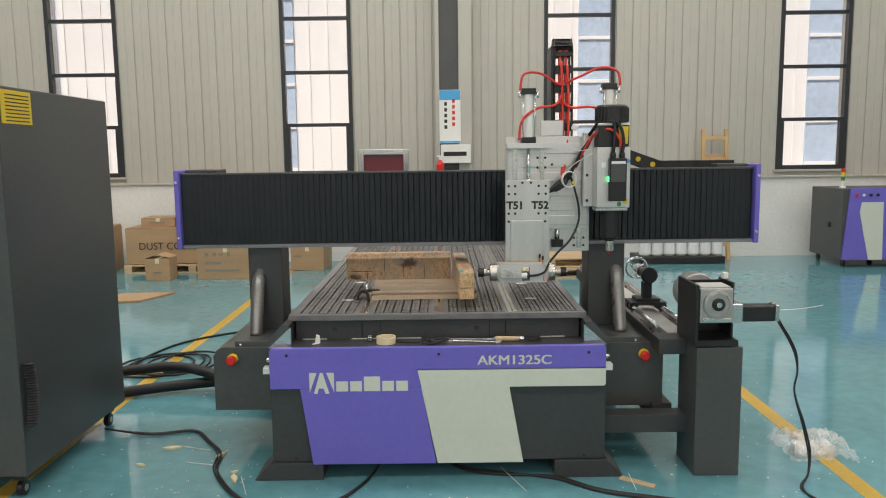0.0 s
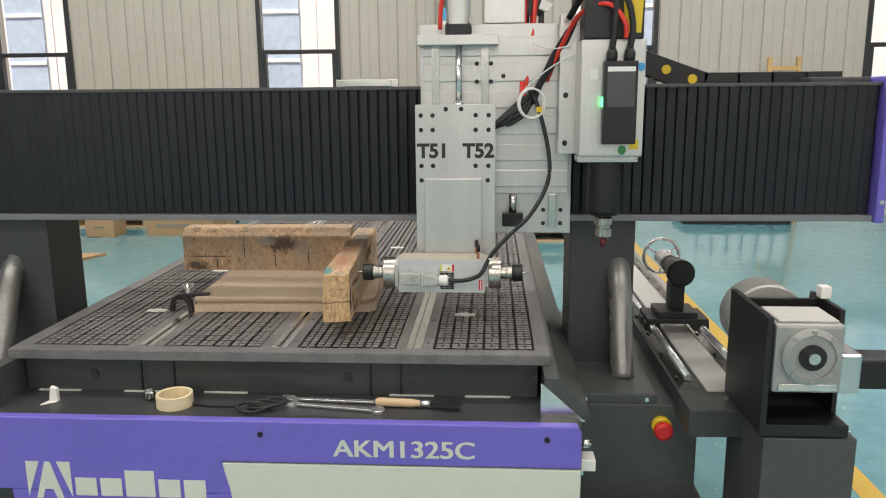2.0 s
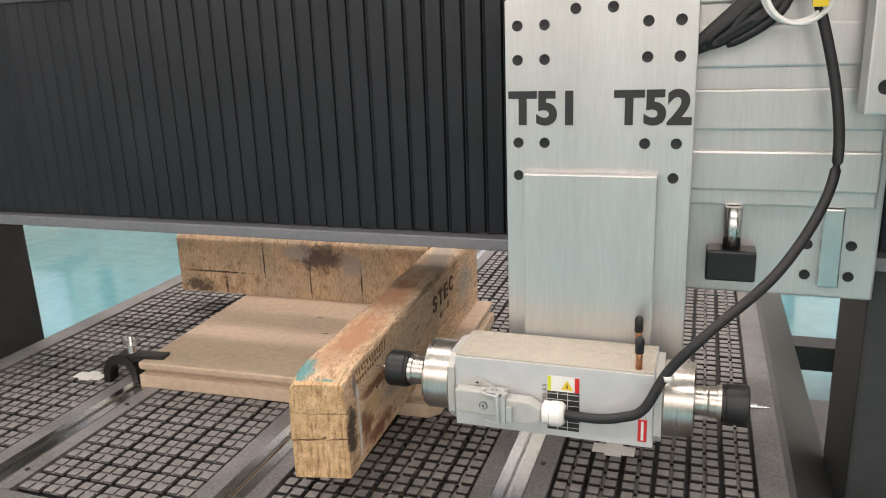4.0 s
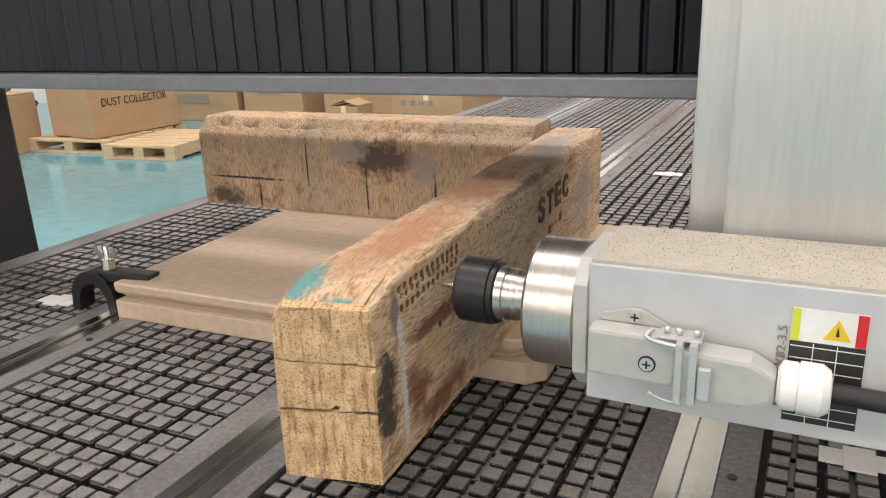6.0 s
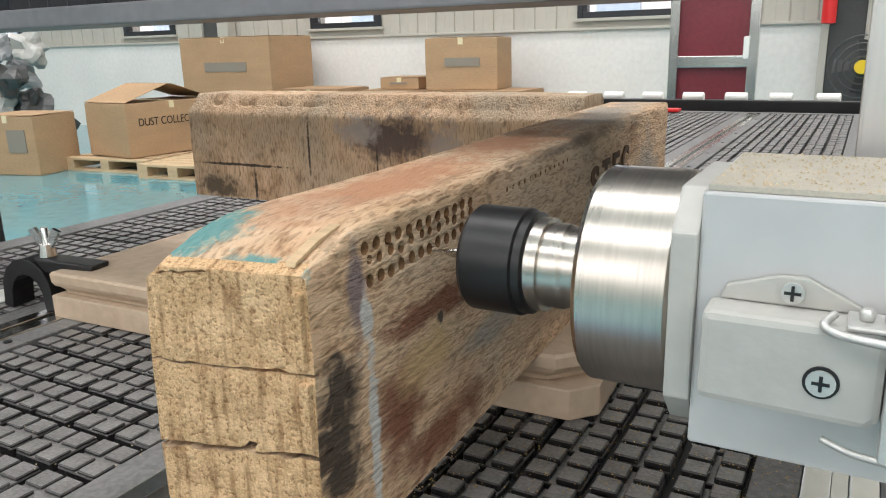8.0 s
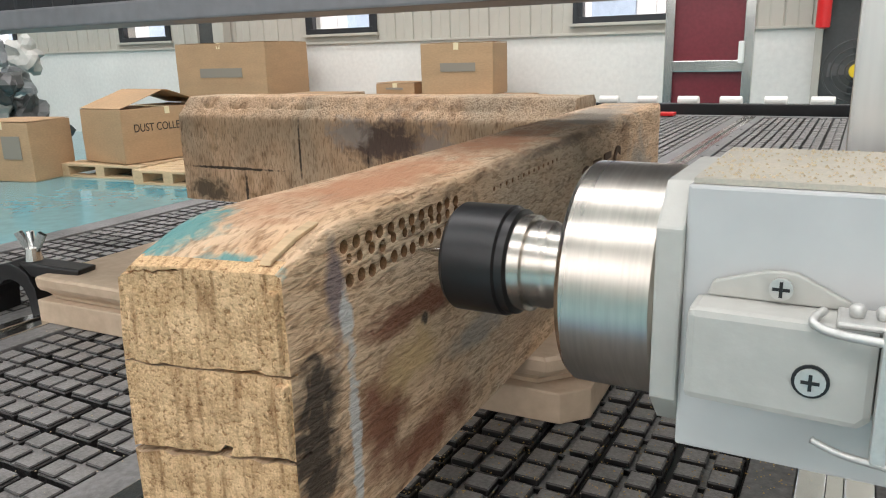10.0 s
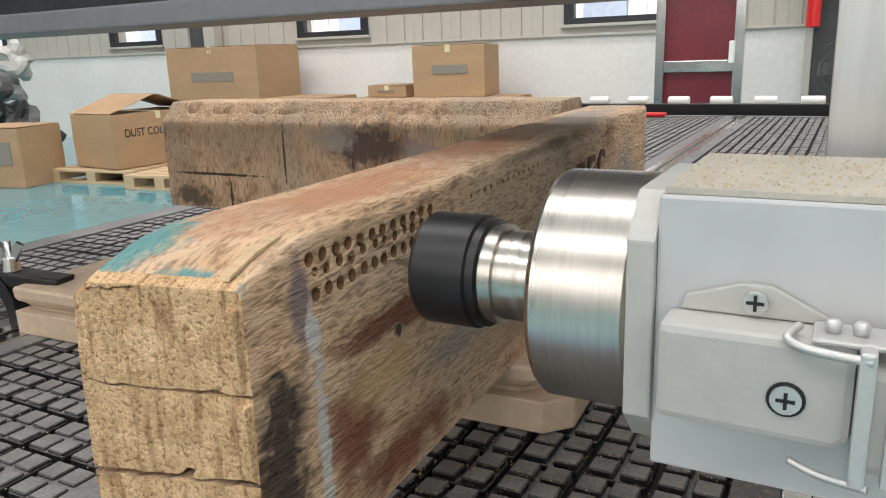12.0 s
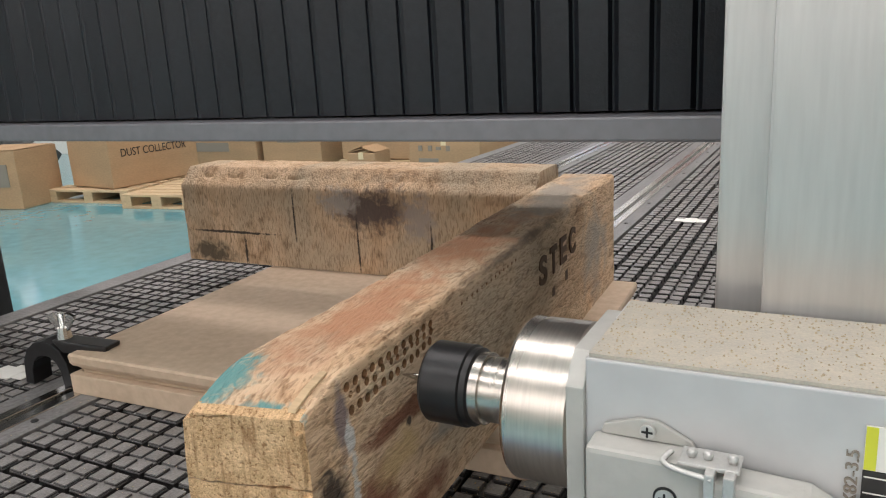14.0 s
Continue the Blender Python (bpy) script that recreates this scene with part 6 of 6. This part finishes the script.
def rotary():
    r = thing("rotary_axis", "steel rotary axis with gearbox, chuck and tailstock on rails", "rotary axis")
    part("column", box(1.21, 1.425, -0.145, 0.12, 0.0, 0.625, 0.004), GREY_BOX, r)
    part("beam", box(1.075, 1.30, 0.0, 2.3, 0.555, 0.63, 0.004), GREY, r)
    part("rear_column", box(1.1, 1.30, 2.1, 2.3, 0.0, 0.555, 0.004), GREY_BOX, r)
    part("stretcher", box(0.79, 1.21, -0.02, 0.08, 0.17, 0.26, 0.003), GREY, r)
    part("stretcher", box(0.79, 1.1, 2.1, 2.2, 0.17, 0.26, 0.003), GREY, r)
    part("lower_rail", box(1.08, 1.18, 0.12, 2.1, 0.17, 0.27, 0.003), GREY, r)
    for x in (1.105, 1.265):
        rail = part("rail_base", prism([(x - 0.022, 0.631), (x + 0.022, 0.631), (x + 0.008, 0.655), (x - 0.008, 0.655)], "y", 0.14, 2.25), RAIL, r)
        part("round_rail", turned([(0.011, 0.14), (0.011, 2.25)], "y", (x, 0, 0.662), 16), CHROME, rail)
        for i in range(10):
            part("bolt", turned([(0.005, 0.638), (0.005, 0.645)], "z", (x - 0.018, 0.2 + i * 0.2, 0), 8), BLACK, rail)
    part("rack_plate", box(1.15, 1.24, 0.12, 2.25, 0.6305, 0.636), HOUSING, r)
    # gearbox in a black bracket
    for plate in ((1.19, 1.205, -0.168, 0.1, 0.64, 0.925), (1.2052, 1.40, -0.15, 0.1, 0.631, 0.66), (1.388, 1.40, -0.08, 0.1, 0.6602, 0.92), (1.2052, 1.3878, 0.04, 0.05, 0.6602, 0.915)):
        part("bracket_plate", box(*plate, 0.002), BLACK, r, "black steel bracket plate")
    gb = part("gearbox", box(1.212, 1.365, -0.165, -0.02, 0.745, 0.908, 0.008), CAST, r, "cast aluminium worm gearbox")
    part("gearbox_flange", merge(turned([(0.066, -0.166), (0.066, -0.176), (0.052, -0.18), (0.052, -0.174), (0.03, -0.174)][::-1], "y", (1.292, 0, 0.835), 40), *[turned([(0.006, -0.181), (0.006, -0.176)], "y", (1.292 + 0.058 * math.cos(a), 0, 0.835 + 0.058 * math.sin(a)), 8) for a in [k * math.pi / 4 for k in range(8)]]), CAST, gb)
    part("bearing", turned([(0.014, -0.184), (0.03, -0.182), (0.03, -0.175)], "y", (1.292, 0, 0.835), 30), BLACK, gb)
    part("shaft_end", turned([(0.013, -0.19), (0.014, -0.184)], "y", (1.292, 0, 0.835), 24), RAIL, gb)
    part("seal_plate", box(1.225, 1.355, -0.169, -0.1652, 0.752, 0.768, 0.001), RAIL, gb)
    part("top_cover", box(1.222, 1.356, -0.15, -0.03, 0.9085, 0.914, 0.002), HOUSING, gb)
    ch = part("chuck", turned([(0.03, 0.086), (0.092, 0.088), (0.097, 0.095), (0.097, 0.18), (0.085, 0.19), (0.03, 0.19)], "y", (1.285, 0, 0.84), 48), CAST, r, "steel lathe chuck")
    part("chuck_jaw", merge(*[box(1.28 + 0.06 * math.cos(a) - 0.015, 1.28 + 0.06 * math.cos(a) + 0.015, 0.19, 0.22, 0.84 + 0.06 * math.sin(a) - 0.015, 0.84 + 0.06 * math.sin(a) + 0.015, 0.002) for a in (0.5, 2.6, 4.7)]), STEEL, ch)
    mt = part("motor_flange", box(1.371, 1.42, -0.14, -0.04, 0.735, 0.83, 0.005), RAIL, r)
    part("servo_motor", box(1.421, 1.575, -0.13, -0.05, 0.742, 0.815, 0.006), BLACK, r, "black stepper motor")
    part("motor_end", box(1.5755, 1.595, -0.13, -0.05, 0.742, 0.822, 0.005), RAIL, r)
    part("oil_plug", box(1.375, 1.40, 0.0, 0.03, 0.925, 0.955, 0.003), WHITE, r)
    # tailstock
    ts = part("tailstock_base", merge(box(1.085, 1.285, 0.60, 0.74, 0.675, 0.693, 0.003), box(1.12, 1.25, 0.61, 0.73, 0.693, 0.712, 0.002), box(1.165, 1.21, 0.635, 0.705, 0.712, 0.80, 0.003)), BLACK, r, "black tailstock base")
    part("tailstock_body", turned([(0.04, 0.60), (0.045, 0.606), (0.045, 0.63), (0.032, 0.635), (0.032, 0.73), (0.02, 0.735), (0.02, 0.80)], "y", (1.188, 0, 0.845), 30), BLACK, ts)
    part("quill", turned([(0.031, 0.74), (0.031, 0.84), (0.015, 0.845), (0.015, 0.87)], "y", (1.18, 0, 0.85), 24), CHROME, ts, "bright steel quill")
    ring = [(1.18 + 0.062 * math.cos(a), 0.87, 0.85 + 0.062 * math.sin(a)) for a in [i * math.pi / 10 for i in range(21)]]
    part("hand_wheel", merge(tube(ring, 0.006, 8, 3), *[tube([(1.18, 0.87, 0.85), (1.18 + 0.06 * math.cos(a), 0.87, 0.85 + 0.06 * math.sin(a))], 0.004, 6) for a in (0.5, 2.6, 4.7)]), CHROME, ts, "chrome hand wheel")
    for x in (1.105, 1.265):
        for y in (0.61, 0.68):
            part("bearing_block", box(x - 0.025, x + 0.025, y, y + 0.05, 0.648, 0.675, 0.003), BLACK, ts)
    cable = thing("motor_cable", "black motor cables hanging to the floor", "cable")
    for o in (0.0, 0.009):
        part("cable", tube([(1.59, -0.09, 0.765), (1.615 + o, -0.09, 0.72), (1.68 + o, -0.1, 0.60), (1.70, -0.11, 0.5), (1.685, -0.12, 0.40), (1.72 + o, -0.14, 0.25), (1.745 + o, -0.16, 0.12), (1.73, -0.2, 0.03), (1.66 - o, -0.3, 0.008), (1.66 + o, -0.42, 0.007), (1.74, -0.6, 0.007), (2.0, -0.75, 0.007)], 0.0045, 8), RUBBER, cable)
    part("cable_tie", tube([(1.595, -0.1, 0.79), (1.70, -0.12, 0.80), (1.80, -0.12, 0.815)], 0.0015, 5), WHITE, cable)


rotary()

# ---- small things ----


def tools():
    z = 0.645
    roll = thing("masking_tape_roll", "cream roll of masking tape on the machine ledge", "tape roll", "", pose(-0.245, -0.06, z))
    bm = bmesh.new()
    ringz = []
    for rr, h in ((0.046, 0), (0.046, 0.032), (0.038, 0.032), (0.038, 0)):
        ringz.append([bm.verts.new((rr * math.cos(2 * math.pi * i / 40), rr * math.sin(2 * math.pi * i / 40), h)) for i in range(40)])
    for a, b in zip(ringz, ringz[1:] + ringz[:1]):
        for i in range(40):
            bm.faces.new((a[i], a[(i + 1) % 40], b[(i + 1) % 40], b[i]))
    bmesh.ops.recalc_face_normals(bm, faces=bm.faces[:])
    part("tape", bm, TAPE, roll)
    part("core", turned([(0.0, 0.0), (0.037, 0.0005), (0.037, 0.003)][1:], "z"), CARD, roll)
    col = thing("collet", "small slotted steel collet standing on the ledge", "collet", "", pose(-0.325, -0.03, z))
    part("cone", turned([(0.008, 0), (0.014, 0.008), (0.014, 0.022), (0.011, 0.025), (0.013, 0.028), (0.012, 0.034)][::1], "z", sides=20), RAIL, col)
    part("slot", merge(*[box(0.0136 * math.cos(a) - 0.001, 0.0136 * math.cos(a) + 0.001, 0.0136 * math.sin(a) - 0.001, 0.0136 * math.sin(a) + 0.001, 0.004, 0.022) for a in [i * math.pi / 4 for i in range(8)]]), BLACK, col)
    pap = thing("paper_scrap", "crumpled white paper scrap on the ledge", "scrap", "", pose(-0.575, -0.05, z))
    part("scrap", merge(prism([(-0.01, 0), (0.014, 0), (0.012, 0.036), (-0.004, 0.042), (-0.008, 0.02)], "y", -0.006, 0.008, 0.003), prism([(-0.02, -0.03), (0.01, -0.01), (0.012, 0.008), (-0.012, 0.004)], "z", 0, 0.003, 0.001)), WHITE, pap)
    keys = thing("cable_coil", "small black coil of lead on the ledge", "cable", "", pose(-0.03, -0.09, z))
    for dx, dy, rr in ((0.0, 0.0, 0.04), (0.035, 0.03, 0.043), (0.02, 0.015, 0.038)):
        pts = [(dx + rr * math.cos(a), dy + 0.6 * rr * math.sin(a), 0.006 + 0.008 * abs(math.sin(a * 0.7 + dx * 30))) for a in [i * math.pi / 8 for i in range(17)]]
        part("loop", tube(pts, 0.004, 8, 3), RUBBER, keys)
    part("lead", tube([(-0.2, 0.04, 0.005), (-0.12, 0.02, 0.004), (-0.05, 0.02, 0.005)], 0.003, 8), RUBBER, keys)
    for i, (x0, y0, tn, L) in enumerate(((0.035, -0.02, -3, 0.26), (0.05, -0.05, -9, 0.25))):
        w = thing("spanner", "chrome combination spanner on the ledge", "spanner", "spanners", pose(x0, y0, z, 0, 0, tn))
        part("shank", box(0.02, L - 0.02, -0.006, 0.006, 0.002, 0.009, 0.002), CHROME, w)
        jaw = prism([(-0.012, -0.006), (0.0, -0.015), (0.02, -0.014), (0.026, -0.006), (0.026, 0.006), (0.02, 0.014), (0.0, 0.015), (-0.012, 0.008), (0.006, 0.006), (0.006, -0.005)], "z", 0, 0.011, 0.001)
        part("jaw", jaw, CHROME, w)
        part("ring_end", turned([(0.016, 0.0), (0.017, 0.002), (0.017, 0.009), (0.016, 0.011)], "z", (L - 0.01, 0, 0), 20), CHROME, w)
    d = thing("scraper", "wooden-handled scraper with a steel ferrule", "hand tool", "", pose(0.275, -0.045, z, 0, 0, -4))
    part("handle", turned([(0.007, 0.0), (0.011, 0.006), (0.011, 0.09), (0.008, 0.115)], "x", (0, 0, 0.0118), 16), PALLET, d)
    part("ferrule", turned([(0.0085, 0.1152), (0.009, 0.14)], "x", (0, 0, 0.0118), 16), CHROME, d)
    part("blade", prism([(0.14, -0.005), (0.16, -0.012), (0.22, -0.02), (0.218, -0.006), (0.18, 0.0), (0.22, 0.012), (0.21, 0.02), (0.16, 0.01), (0.14, 0.005)], "z", 0.008, 0.012, 0.001), BLACK, d)


tools()


def floor_things():
    hs = thing("dust_hoses", "two thick black hoses running along the floor", "hose")
    part("hose", tube([(-2.6, 1.2, 0.1), (-2.1, 1.3, 0.13), (-1.75, 1.32, 0.15), (-1.45, 1.2, 0.12), (-1.2, 0.98, 0.05), (-1.0, 0.9, 0.04)], 0.034, 14), RUBBER, hs)
    part("hose", tube([(-2.6, 1.05, 0.04), (-2.1, 1.12, 0.04), (-1.75, 1.22, 0.05), (-1.4, 1.28, 0.06), (-1.1, 1.2, 0.04), (-0.95, 1.15, 0.036)], 0.034, 14), RUBBER, hs)
    cb = thing("floor_cables", "loose black cables coiled and strewn over the floor", "cable")
    rnd = random.Random(8)
    for k in range(4):
        cx, cy, rx, ry = -2.1 + 0.08 * k, 1.85 + 0.05 * (k % 2), 0.27 - 0.02 * k, 0.3
        pts = [(cx + rx * math.cos(a), cy + ry * math.sin(a), 0.009 + 0.006 * k + 0.004 * math.sin(3 * a)) for a in [i * math.pi / 7 + k for i in range(15)]]
        part("cable", tube(pts, 0.008, 8, 4), RUBBER, cb)
    part("cable", tube([(-2.3, 1.7, 0.02), (-2.25, 2.2, 0.009), (-2.1, 2.6, 0.009), (-1.7, 2.95, 0.009), (-1.2, 3.1, 0.009), (-0.6, 3.15, 0.009)], 0.009, 8), RUBBER, cb)
    for o in (0.0, 0.012, 0.02):
        part("cable", tube([(-1.88, 0.5, 0.03), (-1.6, 0.45 + o, 0.012), (-1.38, 0.5 + o, 0.009), (-1.26 + o, 0.35, 0.009), (-1.15 + o, 0.18, 0.009), (-1.12 + o, 0.0, 0.009), (-1.05 + o, -0.15, 0.009), (-0.95 + o, -0.3, 0.009), (-0.8, -0.42 + o, 0.009), (-0.5, -0.42 + o, 0.009), (-0.35, -0.2 + o, 0.009), (-0.28, 0.1, 0.009)], 0.0042, 8), RUBBER, cb)
    for o in (0.0, 0.014, 0.024):
        part("cable", tube([(-0.02, 0.2, 0.009), (0.1, -0.04 + o, 0.009), (0.3, -0.12 + o, 0.009), (0.55, -0.15 - o, 0.009), (0.75, -0.3 - o, 0.009), (1.1, -0.42 - o, 0.009)], 0.0055, 8), RUBBER, cb)
    for pts in ([(-1.45, 0.32, 0.004), (-1.2, 0.22, 0.01)], [(-1.28, 0.08, 0.004), (-1.1, 0.02, 0.01)], [(-0.95, -0.12, 0.012), (-0.88, -0.3, 0.004)], [(0.9, -0.15, 0.02), (0.9, -0.3, 0.004)], [(0.3, -0.06, 0.02), (0.4, -0.3, 0.004)]):
        part("cable_tie", tube(pts, 0.0016, 5), WHITE, cb)
    for i, (x, y, s) in enumerate(((-1.42, 0.27, 0.05), (-1.13, 0.16, 0.04), (-0.98, -0.13, 0.05), (-1.5, 0.05, 0.03), (-1.0, -0.05, 0.02))):
        w = thing("litter_scrap", "torn scrap of pale packing paper on the floor", "scrap", "floor scraps", pose(x, y, 0, 0, 0, 50 * i))
        bm = prism([(-s, -0.2 * s), (0.1 * s, -0.35 * s), (s, 0.1 * s), (0.5 * s, 0.4 * s), (-0.3 * s, 0.2 * s)], "z", 0, 0.012, 0.003)
        part("scrap", bm, TAPE, w)
    st = thing("wood_strip", "short pale wood strip on the floor by the machine foot", "wood strip", "", pose(0.86, -0.16, 0, 0, 0, -38))
    part("strip", box(0, 0.17, -0.018, 0.018, 0, 0.008, 0.002), PALLET, st)
    pk = thing("plastic_packing", "crumpled clear plastic wrap with white foam on the floor", "packaging", "", pose(1.9, 0.12, 0))
    bm = box(-0.10, 0.10, -0.06, 0.05, 0.0, 0.055, 0.018, 3)
    bmesh.ops.subdivide_edges(bm, edges=[e for e in bm.edges if e.calc_length() > 0.03], cuts=4, use_grid_fill=True)
    for v in bm.verts:
        v.co += 0.012 * Vector((noise.noise(v.co * 25), noise.noise(v.co * 25 + Vector((4, 0, 0))), 0.0 if v.co.z < 0.01 else noise.noise(v.co * 25 + Vector((0, 8, 0)))))
        v.co.z = max(v.co.z, 0.0)
    part("foam", bm, WHITE, pk)
    sheet = bmesh.new()
    bmesh.ops.create_grid(sheet, x_segments=60, y_segments=44, size=0.5)
    for v in sheet.verts:
        x, y = v.co.x * 0.34, v.co.y * 0.28
        d = max(abs(x / 0.14), abs(y / 0.1)) + 0.35 * noise.noise(Vector((x * 14, y * 14, 2)))
        z = 0.075 * max(0, min(1, (1.45 - d) / 0.6)) + 0.05 * abs(noise.noise(Vector((x * 30, y * 30, 0)))) + 0.004
        v.co = Vector((x + 0.04 * noise.noise(Vector((x * 20, y * 20, 4))), y + 0.04 * noise.noise(Vector((x * 20, y * 20, 9))), z))
    film = bpy.data.materials.new("clear film")
    film.use_nodes = True
    fb = film.node_tree.nodes["Principled BSDF"]
    fb.inputs["Base Color"].default_value = (0.85, 0.86, 0.85, 1)
    fb.inputs["Alpha"].default_value, fb.inputs["Roughness"].default_value = 0.3, 0.12
    part("film", sheet, film, pk, "clear plastic film")
    # dust and crumbs
    bm = bmesh.new()
    for _ in range(700):
        x, y = rnd.uniform(-1.85, 2.2), rnd.uniform(-0.9, 1.6)
        if -0.9 < x < 0.9 and y > -0.2:
            continue
        r, a = rnd.uniform(0.001, 0.005), rnd.uniform(0, 6.3)
        v = [bm.verts.new((x + r * (3 if k == 0 else 0.6) * math.cos(a + k * 2.1), y + r * (3 if k == 0 else 0.6) * math.sin(a + k * 2.1), 0.001)) for k in range(3)]
        t = bm.verts.new((x, y, 0.001 + r * 0.6))
        for k in range(3):
            bm.faces.new((v[k], v[(k + 1) % 3], t))
    tagged(part("floor_dust", bm, WHITE), "fine pale crumbs and dust on the floor", "dust", kind="stuff")


floor_things()

tagged(part("wood_shavings", dust_patch(0.1, 0.36, 0.14, 0.46, TOP + 0.0005, 1500), SHAVING), "golden wood shavings scattered over the table pads", "shavings", kind="stuff")
tagged(part("table_dust", dust_patch(-0.66, 0.68, 0.04, 0.8, TOP + 0.0004, 3000), SAWDUST), "fine sawdust grains over the table top", "dust", kind="stuff")

# ---- table top, pads last ----
table()
